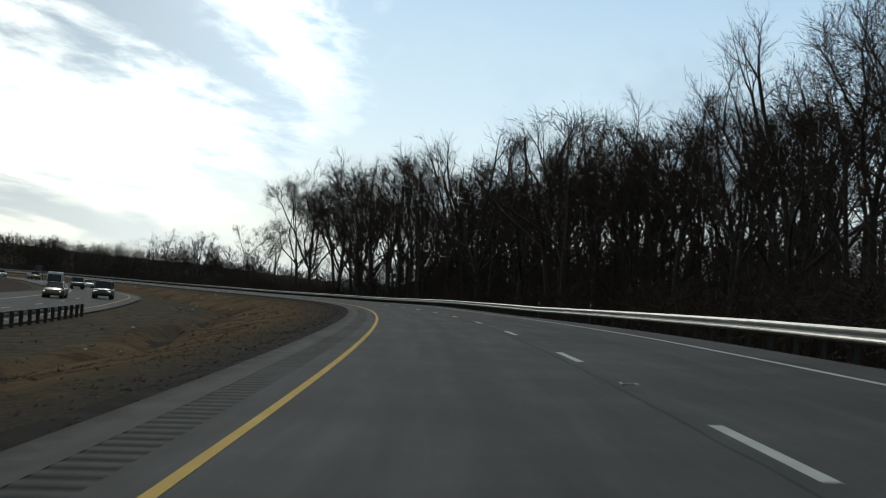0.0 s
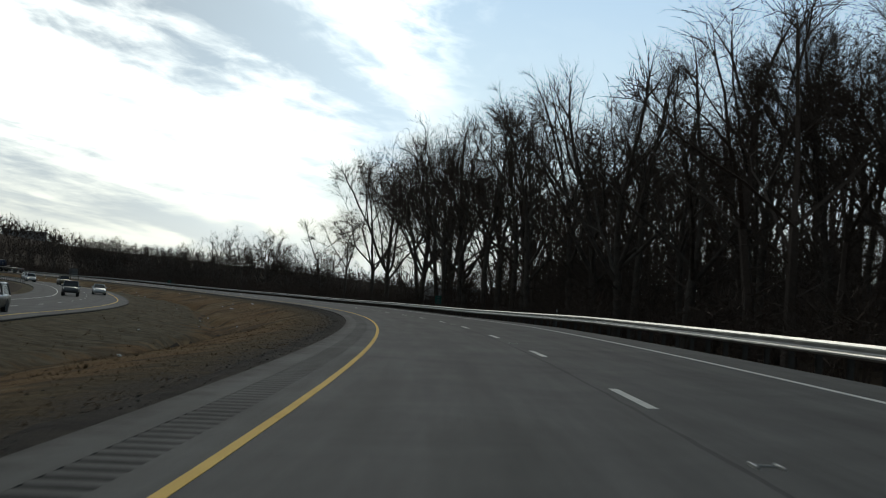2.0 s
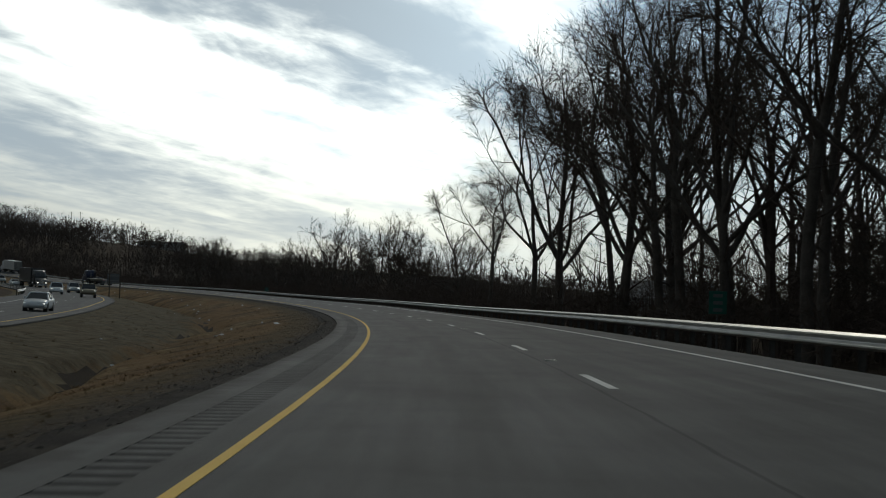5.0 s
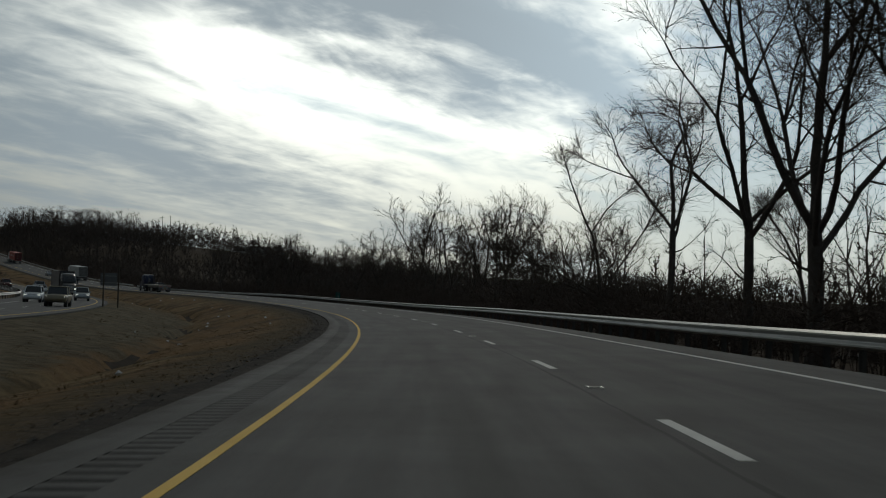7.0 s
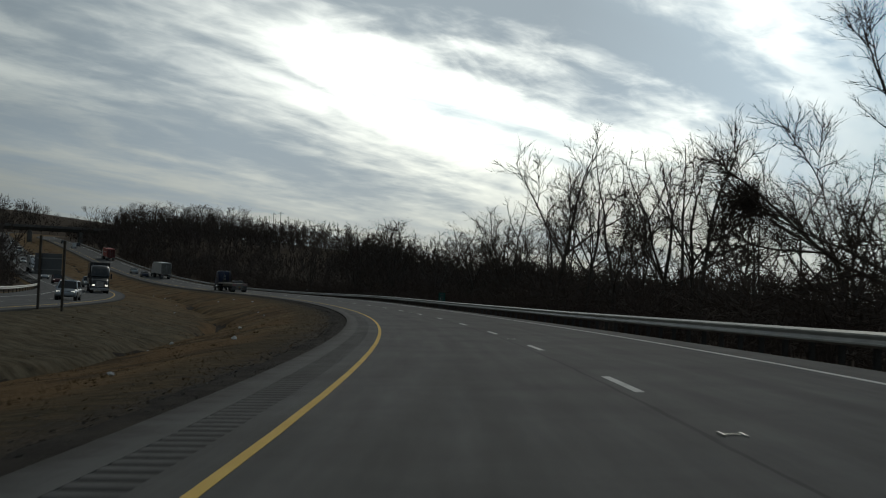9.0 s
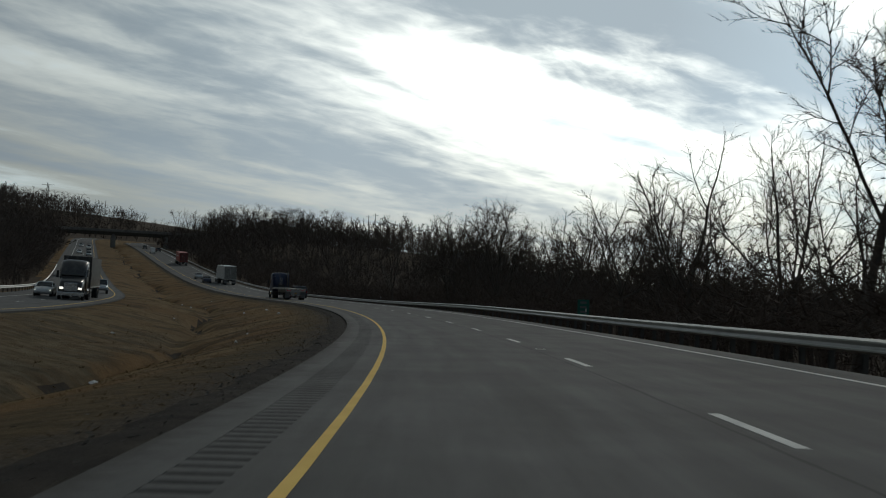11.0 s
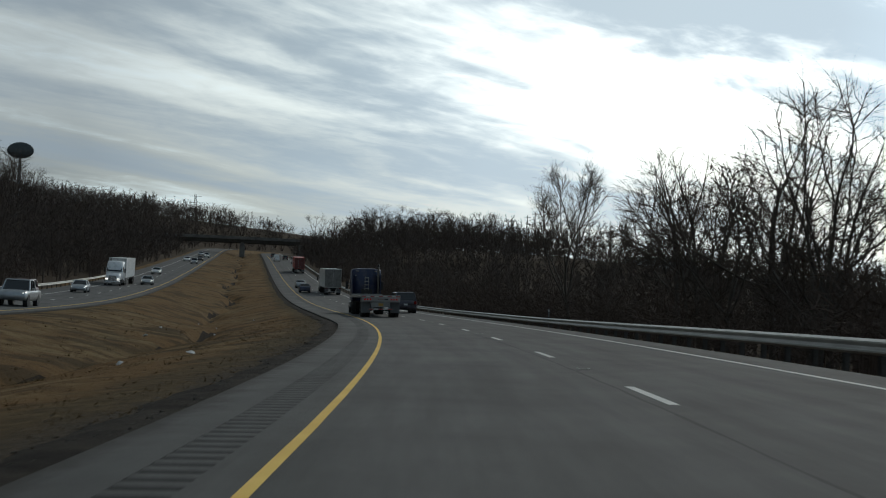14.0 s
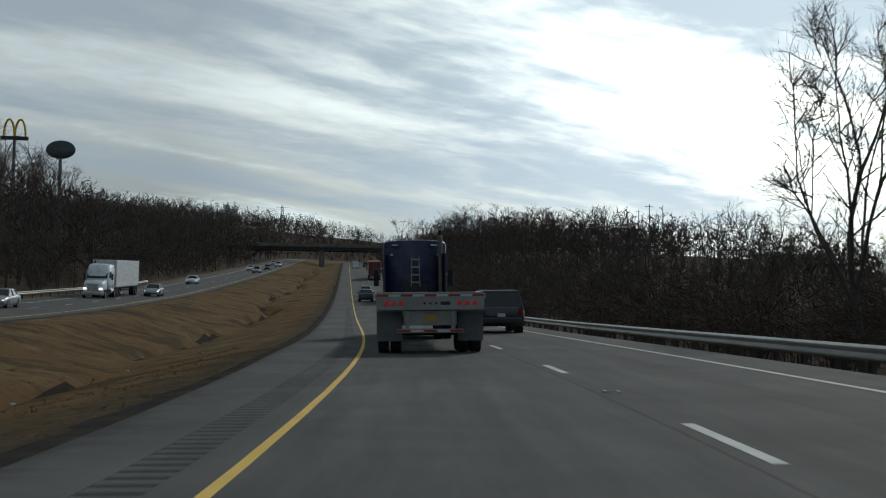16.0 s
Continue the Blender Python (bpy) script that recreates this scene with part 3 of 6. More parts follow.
def build_roads():
    road = thing("road", "worn grey asphalt lanes with yellow and white lines", "road", kind="structure")
    s = steps((-60, 640, 4.0), (640, 1300, 20), (1300, 3000, 100))
    strip("lanes", on_road, s, np.array([-0.37, 0.0, 1.83, 3.667, 5.5, 7.05, 8.35]), ASPHALT, road, 0, 0.35)
    strip("shoulder", lambda a, off: on_road(a, off + np.interp(a, WIDE_AT, WIDE_BY) * (off < -0.9)), s, np.array([-1.25, -1.0, -0.79]), ASPHALT, road, 0.0, 0.35)
    strip("edge_line", on_road, s, np.array([-0.047, 0.047]), YELLOW, road, 0.004, 0.003, "worn solid yellow line")
    strip("edge_line", lambda a, off: on_road(a, off + np.interp(a, EDGE_AT, EDGE_OFF)), s, np.array([-0.06, 0.06]), WHITE, road, 0.004, 0.003, "worn solid white line")
    # the milled grooves: flat bridges 0.17 long, rounded cuts between
    g = np.arange(-30, 560, 0.35)
    prof = [(0.0, 0.0), (0.17, 0.0), (0.205, -0.008), (0.26, -0.012), (0.315, -0.008)]
    gs = np.concatenate([[a + d for d, _ in prof] for a in g])
    gz = np.tile([z for _, z in prof], len(g))
    S, O = np.meshgrid(gs, np.array([-0.79, -0.37]), indexing="ij")
    ob = sheet("rumble_strip", on_road(S, O) + np.array([0, 0, 1.0]) * gz[:, None, None], ASPHALT, road, "milled rumble grooves", False)
    give_uv(ob, O, S)
    # the two deepest faces of each cut take a darker colour than the asphalt
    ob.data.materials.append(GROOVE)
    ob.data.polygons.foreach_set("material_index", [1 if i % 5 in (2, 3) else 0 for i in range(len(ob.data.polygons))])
    rest = steps((560, 1300, 20), (1300, 3000, 100))
    strip("shoulder_far", on_road, rest, np.array([-0.79, -0.37]), ASPHALT, road)
    back = np.array([-60, -45, -30.0])
    strip("shoulder_back", on_road, back, np.array([-0.79, -0.37]), ASPHALT, road)
    # broken lane line
    for i in range(-3, 62):
        a = i * 12.19
        strip("lane_dash", on_road, np.linspace(a - 3.05, a, 4 if i < 45 else 2), np.array([3.667 - 0.06, 3.667 + 0.06]), WHITE, road, 0.004, 0.003)
    # low cast markers in every second gap
    for i in range(-2, 46, 2):
        m = marker(road)
        p, q = on_road((i + 0.36) * 12.19, 3.65, 0.0), heading((i + 0.36) * 12.19)
        m.matrix_local = pose(*p, 0, 0, q)
    opp = thing("opposite_road", "worn grey asphalt opposite carriageway across the median", "road", kind="structure")
    so = steps((-40, 700, 4.0), (700, 1300, 20), (1300, 3000, 100))
    strip("lanes", on_opposite, so, np.array([10.6, 9.0, 7.4, 3.7, 0.0, -1.3]), ASPHALT_FAR, opp, 0, 0.35)
    strip("edge_line", on_opposite, so, np.array([0.06, -0.06]), YELLOW, opp, 0.004, 0.003, "worn solid yellow line")
    strip("edge_line", on_opposite, so, np.array([7.46, 7.34]), WHITE, opp, 0.004, 0.003, "worn solid white line")
    for i in range(2, 70):
        a = i * 12.19 + 4
        strip("lane_dash", on_opposite, np.linspace(a - 3.05, a, 2), np.array([3.73, 3.61]), WHITE, opp, 0.004, 0.003)
    # loose stone along the pavement's edges
    def verge(name, surface, offs, s):
        S, O = np.meshgrid(s, offs, indexing="ij")
        outer = 0 if offs[0] < -2 else len(offs) - 1
        ragged = 0.55 if offs[0] < -2 else 1.0
        O2 = O + np.where(np.arange(len(offs)) == outer, 1, 0) * ragged * (0.34 * np.sin(S / 2.3) + 0.3 * np.sin(S / 0.83 + 1) + 0.22 * np.sin(S / 0.37) + 0.3 * np.sin(S / 7.1))
        O2 = O2 + np.interp(S, WIDE_AT, WIDE_BY) * (offs[0] < -2)
        pts = land(S, O2) + np.array([0, 0, 0.05]) * np.where(np.arange(len(offs)) == outer, -1.0, 1.0)[None, :, None]
        tagged(sheet(name, pts, GRAVEL if offs[0] < -2 else LITTER, None, "", True), "dark loose gravel along the asphalt edge" if offs[0] < -2 else "dark soil and dead leaves below the guardrail", "gravel verge", kind="structure")
    sv = steps((-40, 420, 0.4), (420, 640, 0.8), (640, 1000, 10))
    verge("verge", None, np.array([-2.05, -1.75, -1.5, -1.26]), sv)
    verge("verge", None, np.array([8.36, 9.0, 9.8, 10.6]), sv)


def marker(parent):
    """A snow-ploughable marker: two rails and a lens block."""
    if marker.made is None:
        bm = bmesh.new()
        for x in (-0.09, 0.09):
            box(x - 0.012, x + 0.012, -0.12, 0.12, -0.02, 0.022, 0.006, bm)
        box(-0.09, 0.09, 0.02, 0.05, -0.02, 0.014, 0.004, bm)
        ob = part("road_marker", bm, STEEL, parent, "low cast steel reflector casting")
        marker.made = ob
        return ob
    ob = new("road_marker", marker.made.data)
    ob.parent = parent
    return ob


marker.made = None

BEAM = [(0.0, 0.0), (0.030, 0.02), (0.075, 0.05), (0.075, 0.085), (0.020, 0.135), (0.010, 0.155), (0.020, 0.175), (0.075, 0.225), (0.075, 0.26), (0.030, 0.29), (0.0, 0.31),
        (-0.006, 0.31), (0.022, 0.286), (0.067, 0.256), (0.067, 0.229), (0.012, 0.178), (0.0, 0.155), (0.012, 0.132), (0.067, 0.081), (0.067, 0.054), (0.022, 0.024), (-0.006, 0.0)]


def guardrail(name, label, fn, s, off, side, bottom, spacing, foot, post_mat, blocks=False):
    """A W-beam on posts. side: +1 if the beam bulges to larger fn-across values; bottom: beam's lower edge above the surface."""
    rail = thing(name, label, "guardrail", kind="structure")
    verts, faces = sweep([(off + side * a, bottom + z) for a, z in BEAM], fn, s)
    mesh_object("beam", verts, faces, STEEL, rail, "galvanised corrugated steel beam", False)
    bm = bmesh.new()                     # an I-section post
    h = bottom + 0.30
    for x0, x1, y0, y1 in ((-0.05, 0.05, -0.076, -0.070), (-0.05, 0.05, 0.070, 0.076), (-0.003, 0.003, -0.070, 0.070)):
        box(x0, x1, y0, y1, foot, h, 0, bm)
    if blocks:
        bm.free()
        bm = box(-0.09, 0.09, -0.09, 0.09, foot, h + 0.02, 0.012)
    first = None
    for a in np.arange(s[0] + 0.5, s[-1] - 0.4, spacing):
        p = fn(a, off - side * (0.10 if blocks else 0.08))
        if first is None:
            first = part("post", bm, post_mat, rail)
            ob = first
        else:
            ob = new("post", first.data)
            ob.parent = rail
        ob.matrix_local = pose(*p, 0, 0, heading(a))
    return rail


def rail_line(s, off, up=0.0):
    """Our carriageway's edge; the rail stands lower where the road straightens."""
    return on_road(s, off, up) - np.array([0.0, 0.0, 0.19]) * bump(np.asarray(s, float), 385, 450)[..., None]


def build_rails():
    guardrail("guardrail", "long galvanised steel guardrail on thin posts beside the right lane", rail_line, np.arange(-40, 520, 2.0), 9.5, -1, 0.24, 1.905, -1.2, POST)
    guardrail("guardrail", "galvanised steel guardrail following the road uphill", rail_line, np.arange(522, 900, 4.0), 9.5, -1, 0.30, 3.81, -1.2, POST)
    guardrail("guardrail", "short steel guardrail with stout posts on the median side", on_opposite, np.arange(-20, 76, 3.0), -1.7, 1, 0.40, 1.905, -0.9, TIMBER, True)
    guardrail("guardrail", "galvanised guardrail along the opposite carriageway", on_opposite, np.arange(290, 628, 3.0), 10.2, -1, 0.42, 3.81, -0.6, POST)


# ---------------------------------------------------------------- trees
def grow(rng, height, leaders, spread, detail, lean=0.0, fork=0.35, slim=1.0, gens=3, tip=0.0115):
    """A bare broadleaf tree: the trunk divides into leaders, each forks again and again into thinner limbs, all carry side branches
    and twigs, and a rounded crown ends them. List of (points, radii, level): 0 trunk, 1 limbs, 2 branches, 3 and 4 twigs."""
    out = []
    half = height * (1 - 0.62 * fork) / 2
    heart = np.array([lean * height * 0.5, lean * height * 0.2, height - half])
    axes = np.array([height * spread * 1.12, height * spread * 1.12, half * 1.03])
    size = height / 22.0

    def run(start, way, length, r0, r1, bits, wander, lift):
        pts, p, d = [np.array(start, float)], np.array(start, float), np.array(way, float)
        d /= np.linalg.norm(d)
        for _ in range(bits):
            d = d + rng.normal(0, wander, 3) + np.array([0, 0, lift])
            d /= np.linalg.norm(d)
            p = p + d * length / bits
            pts.append(p.copy())
            if len(pts) > 2 and np.sum(((p - heart) / axes) ** 2) > 1.0 and p[2] > heart[2] - half * 0.4:
                break
        w = np.linspace(0, 1, len(pts)) ** 0.8
        return np.array(pts), r0 + (r1 - r0) * w

    def side(d, angle, turn):
        d = d / np.linalg.norm(d)
        a = np.cross(d, [0.3, 0.2, 1.0] if abs(d[2]) < 0.9 else [1, 0, 0])
        a /= np.linalg.norm(a)
        b = np.cross(d, a)
        return d * math.cos(angle) + (a * math.cos(turn) + b * math.sin(turn)) * math.sin(angle)

    def along(pts, w):
        k = min(w, 0.999) * (len(pts) - 1)
        j = int(k)
        return pts[j] + (pts[j + 1] - pts[j]) * (k - j), pts[j + 1] - pts[j]

    def twigs(pts, count, length):
        turn = rng.uniform(0, 6.28)
        for e in range(count):
            w = 0.12 + 0.88 * (e + rng.uniform(0, 1)) / count
            at, d = along(pts, w)
            turn += 2.4
            tw, _ = run(at, side(d, rng.uniform(0.30, 0.8), turn), length * rng.uniform(0.45, 1.3) * (1.15 - 0.5 * w), 0.016, 0.0, 2, 0.10, 0.05)
            out.append((tw[[0, -1]], np.array([tip * 1.45, 0.0]), 3))
            for g in range(detail[2]):
                at3, d3 = along(tw, 0.12 + 0.88 * (g + rng.uniform(0, 1)) / detail[2])
                end = at3 + side(d3, rng.uniform(0.3, 0.8), rng.uniform(0, 6.28)) * rng.uniform(0.35, 0.95) * size + np.array([0, 0, 0.06])
                out.append((np.array([at3, end]), np.array([tip, 0.0]), 4))

    def branches(pts, rad, count, length, low):
        turn = rng.uniform(0, 6.28)
        for q in range(count):
            w = low + (1 - low) * (q + rng.uniform(0, 1)) / count
            at, d = along(pts, w)
            turn += 2.4
            r0 = min(max(np.interp(w, np.linspace(0, 1, len(rad)), rad) * 0.45, 0.024), 0.07)
            br, rr = run(at, side(d, rng.uniform(0.6, 1.05), turn), length * rng.uniform(0.6, 1.15) * (1.1 - 0.4 * w), r0, 0.014, 4, 0.11, 0.045)
            out.append((br, rr, 2))
            twigs(br, detail[1], 2.1 * size)

    def stem(start, way, length, r0, gen):
        r1 = r0 * 0.70 if gen < gens else 0.02
        pts, rad = run(start, way, length, r0, r1, 5, 0.085, 0.045)
        out.append((pts, rad, 1 if gen < 3 else 2))
        branches(pts, rad, detail[0] if gen < gens else max(detail[0] - 1, 1), length * (0.62 if gen > 1 else 0.50), 0.35 if gen == 1 else 0.12)
        if gen >= gens:
            twigs(pts, detail[1] + 3, 1.6 * size)
            return
        d = pts[-1] - pts[-2]
        turn = rng.uniform(0, 6.28)
        kids = 3 if rng.uniform() < 0.22 else 2
        for i in range(kids):
            turn += 2 * math.pi / kids + rng.normal(0, 0.25)
            big = i == 0
            stem(pts[-1], side(d, rng.uniform(0.10, 0.28) if big else rng.uniform(0.38, 0.72), turn),
                 length * (rng.uniform(0.72, 0.90) if big else rng.uniform(0.60, 0.80)), rad[-1] * (0.86 if big else rng.uniform(0.55, 0.75)), gen + 1)

    r = height * 0.0125 * slim
    trunk, tr = run((0, 0, -0.9), (lean, lean * 0.4, 1), height * fork + 0.9, r * 1.15, r * 0.86, 6, 0.035, 0.02)
    tr[0] *= 1.4
    out.append((trunk, tr, 0))
    turn = rng.uniform(0, 6.28)
    first = height * (1 - fork) * (0.42 if gens > 2 else 0.52)
    for i in range(leaders):
        turn += 2 * math.pi / max(leaders - 1, 1) + rng.normal(0, 0.3)
        ang = 0.06 if i == 0 else rng.uniform(0.50, 0.98) * spread / 0.34
        stem(trunk[-1] if i < 3 else along(trunk, rng.uniform(0.82, 0.97))[0], side(trunk[-1] - trunk[-2], ang, turn),
             first * (1.05 if i == 0 else rng.uniform(0.82, 1.05)), r * (0.74 if i == 0 else rng.uniform(0.42, 0.60)), 1)
    for _ in range(3):                                   # slight low limbs on the trunk
        at, d = along(trunk, rng.uniform(0.5, 0.92))
        br, rr = run(at, side(d, rng.uniform(0.9, 1.25), rng.uniform(0, 6.28)), height * spread * rng.uniform(0.4, 0.85), r * 0.22, 0.015, 6, 0.12, 0.05)
        out.append((br, rr, 2))
        twigs(br, detail[1] + 1, 1.5 * size)
    return out


SIDES = {0: 8, 1: 6, 2: 4, 3: 3, 4: 3}


def limbs_mesh(parts, levels, sides=None, thick=1.0):
    """Verts and faces of the limbs of the given levels."""
    verts, faces = [], []
    for pts, rad, level in parts:
        if level not in levels:
            continue
        n = (sides or SIDES)[level]
        ang = np.arange(n) * 2 * math.pi / n
        first = len(verts)
        for i, p in enumerate(pts):
            d = pts[min(i + 1, len(pts) - 1)] - pts[max(i - 1, 0)]
            d = d / (np.linalg.norm(d) + 1e-9)
            a = np.cross(d, [0.31, 0.95, 0.1] if abs(d[1]) < 0.8 else [1.0, 0.1, 0.2])
            a /= np.linalg.norm(a)
            b = np.cross(d, a)
            if level == 4:                              # the last twigs are single slivers
                verts += [p - a * rad[0], p + a * rad[0]] if i == 0 else [p]
                continue
            if rad[i] <= 1e-6:
                verts.append(p)
            else:
                r = rad[i] * (thick if level > 1 else 1.0)
                verts += [p + r * (math.cos(t) * a + math.sin(t) * b) for t in ang]
        if level == 4:
            faces.append((first, first + 1, first + 2))
            continue
        rings = len(pts) - (1 if rad[-1] <= 1e-6 else 0)
        for i in range(rings - 1):
            for j in range(n):
                k = first + i * n
                faces.append((k + j, k + (j + 1) % n, k + n + (j + 1) % n, k + n + j))
        if rad[-1] <= 1e-6:
            k = first + (rings - 1) * n
            faces += [(k + j, k + (j + 1) % n, k + n) for j in range(n)]
    return verts, faces


def tree_kind(seed, height, limbs, spread, detail, label, lean=0.0, fork=0.35, slim=1.0, gens=3, tip=0.0115):
    rng = np.random.default_rng(seed)
    parts = grow(rng, height, limbs, spread, detail, lean, fork, slim, gens, tip)
    tree = thing("tree", label, "tree")
    v, f = limbs_mesh(parts, (0, 1))
    mesh_object("trunk", v, f, BARK, tree, "dark grey trunk and limbs", True)
    v, f = limbs_mesh(parts, (2, 3, 4))
    mesh_object("crown", v, f, TWIG, tree, "leafless brown twigs")
    return tree


def stand(kind, s, off, size, turn, label="", group="bare trees beside the road"):
    p = land(s, off)
    t = copy_thing(kind, pose(*p, 0, 0, turn) @ Matrix.Scale(size, 4))
    t.scale = (size, size, size)
    tagged(t, label, "", group)
    return t


def build_trees():
    rng = np.random.default_rng(11)
    tall = [tree_kind(21, 26, 4, 0.30, (3, 6, 6), "tall bare broadleaf tree with a spreading crown", 0.0, 0.34),
            tree_kind(22, 26, 3, 0.24, (4, 6, 6), "tall slender bare tree with upswept limbs", 0.03, 0.40),
            tree_kind(23, 26, 5, 0.36, (3, 6, 5), "broad bare oak with heavy low limbs", 0.0, 0.26, 1.35),
            tree_kind(24, 25, 4, 0.28, (3, 6, 6), "leaning bare broadleaf tree with a forked crown", 0.06, 0.36),
            tree_kind(25, 25, 3, 0.27, (4, 6, 6), "tall bare tree with a rounded crown", 0.0, 0.45)]
    slight = [tree_kind(31, 14, 5, 0.40, (5, 6, 6), "small bare tree with a rounded crown", 0.0, 0.30, 1.0, 2),
              tree_kind(32, 15, 4, 0.30, (5, 6, 6), "thin bare young tree", 0.04, 0.40, 0.9, 2),
              tree_kind(35, 13, 5, 0.42, (4, 6, 6), "low spreading bare tree", 0.0, 0.22, 1.0, 2),
              tree_kind(36, 15, 5, 0.34, (5, 6, 6), "forked bare young tree with an open crown", 0.0, 0.25, 1.0, 2)]
    # the wood's front along the first bend
    s = 22.0
    while s < 216:
        back = 11.0 * (1 - bump(s, 90, 170))
        stand(tall[rng.integers(5)], s, rng.uniform(19, 24) + back, rng.uniform(0.74, 0.87) + 0.13 * bump(s, 90, 150), rng.uniform(0, 360))
        s += rng.uniform(4.2, 6.4)
    # single large trees past its end, with full fine crowns
    apart = [tree_kind(26, 26, 6, 0.31, (5, 8, 5), "large bare oak with heavy spreading limbs", 0.0, 0.26, 1.3),
             tree_kind(27, 25, 4, 0.28, (5, 7, 5), "tall bare tree with upswept limbs and fine twigs", 0.0, 0.42),
             tree_kind(28, 25, 5, 0.34, (5, 8, 5), "tall bare tree with a broad crown of fine twigs", 0.03, 0.32),
             tree_kind(33, 14, 6, 0.23, (4, 6, 4), "bare tree with many fine upswept limbs", 0.0, 0.24, 0.9, 3, 0.008),
             tree_kind(29, 17, 6, 0.44, (5, 7, 5), "low broad bare tree with long drooping limbs", 0.0, 0.20, 1.1)]
    for s, off, k, size, turn in ((224.5, 22.8, 0, 1.05, 40), (227, 28, 2, 1.02, 10), (233, 30, 1, 0.98, 200), (238.5, 26.5, 1, 1.0, 75), (244.5, 22.8, 0, 1.02, 160), (250, 36, 1, 0.72, 90), (256.5, 23.8, 2, 1.0, 250),
                                  (258.0, 19.3, 1, 0.72, 300), (262, 40, 2, 0.6, 130), (275, 36, 1, 0.55, 20), (292.5, 25.3, 4, 1.0, 30)):
        stand(apart[k], s, off, size, turn, "large bare tree standing apart with open branches")
    for s, off, k, size in ((334, 16, 1, 1.07), (324, 16, 1, 0.84), (329, 19.5, 3, 0.96), (332, 24, 0, 1.12), (336, 27, 3, 1.08), (327, 25, 1, 1.08), (341, 30, 1, 1.1),
                            (320, 27, 1, 0.8), (315, 25, 3, 0.7), (311, 30, 1, 0.75), (306, 27, 0, 0.7), (318, 32, 3, 0.9), (346, 27, 1, 0.8)):
        stand(slight[k], s, off, size, rng.uniform(0, 360), "slim bare tree in an open group")
    s = 356.0
    while s < 460:
        stand(slight[rng.integers(4)], s, rng.uniform(20, 28), rng.uniform(0.72, 0.98), rng.uniform(0, 360), "", "bare young trees along the verge")
        s += rng.uniform(3.2, 5.2)
    stand(apart[3], 431.0, 21.0, 1.0, 140, "broad bare tree above the thicket")
    stand(apart[3], 471.6, 18.0, 1.0, 235, "forked bare tree beside the guardrail")
    for s, off, k, size in ((462, 23.5, 3, 0.95), (456, 22, 1, 0.9), (466, 27, 0, 0.85), (445, 24, 0, 1.05), (450, 26, 3, 1.0), (452, 22, 1, 0.92), (458, 25.5, 0, 1.0), (440, 23, 3, 0.92)):
        stand(slight[k], s, off, size, 50.0 + s, "", "bare young trees along the verge")
    stand(slight[1], 477.0, 22.5, 0.5, 60, "thin bare tree beside the guardrail")
    stand(slight[0], 574, 49.0, 1.0, 250, "thin bare sapling above the brush")
    for i, k in enumerate(tall + apart + slight):          # the first of each kind stands in the wood too
        k.location, k.scale = tuple(land(48 + 12 * i, 29.0)), (0.84, 0.84, 0.84)


def join_copies(name, parts_list, rows, mat, label, category):
    """Many copies of prebuilt vert/face lists in one mesh: rows of (index, matrix)."""
    verts, faces, n = [], [], 0
    for k, m in rows:
        v, f = parts_list[k]
        m = np.array(m)
        verts.append(v @ m[:3, :3].T + m[:3, 3])
        faces += [tuple(i + n for i in q) for q in f]
        n += len(v)
    ob = mesh_object(name, np.concatenate(verts), faces, mat)
    return tagged(ob, label, category, kind="stuff")


def twig_mass(seed, height, wide, count, length, width, low=0.12, stems=3):
    """A many-stemmed leafless shrub or small tree: bent stems under a full, rounded mass of single twigs."""
    r = np.random.default_rng(seed)
    v, f = [], []
    for _ in range(stems):
        a, lean = r.uniform(0, 6.28), r.uniform(0.0, 0.5) * wide
        p = np.array([0.1 * math.cos(a), 0.1 * math.sin(a), -0.5])
        tip = np.array([lean * math.cos(a), lean * math.sin(a), height * r.uniform(0.55, 0.85)])
        w, k = height * 0.009, len(v)
        v += [p + w * np.array([math.cos(q), math.sin(q), 0]) for q in (0, 2.1, 4.2)] + [tip]
        f += [(k, k + 1, k + 3), (k + 1, k + 2, k + 3), (k + 2, k, k + 3)]
    heart = np.array([0, 0, height * (0.5 + 0.5 * low)])
    half = height * (0.5 - 0.5 * low)
    lobes = r.normal(0, 1, (7, 3))
    lobes /= np.linalg.norm(lobes, axis=1)[:, None]
    for _ in range(count):
        d = r.normal(0, 1, 3)
        d /= np.linalg.norm(d)
        swell = 0.72 + 0.28 * float(np.max(lobes @ d)) ** 3
        q = swell * r.uniform(0.05, 1.0) ** 0.45
        at = heart + d * np.array([wide, wide, half]) * q
        way = d * np.array([1, 1, 0.8]) + np.array([0, 0, 0.40]) + r.normal(0, 0.50, 3)
        way /= np.linalg.norm(way)
        ln = length * r.uniform(0.5, 1.3)
        side = np.cross(way, r.normal(0, 1, 3))
        side *= width * r.uniform(0.6, 1.3) / (np.linalg.norm(side) + 1e-6)
        k = len(v)
        v += [at - way * ln * 0.5 - side, at - way * ln * 0.5 + side, at + way * ln * 0.5]
        f.append((k, k + 1, k + 2))
    return np.array(v), f


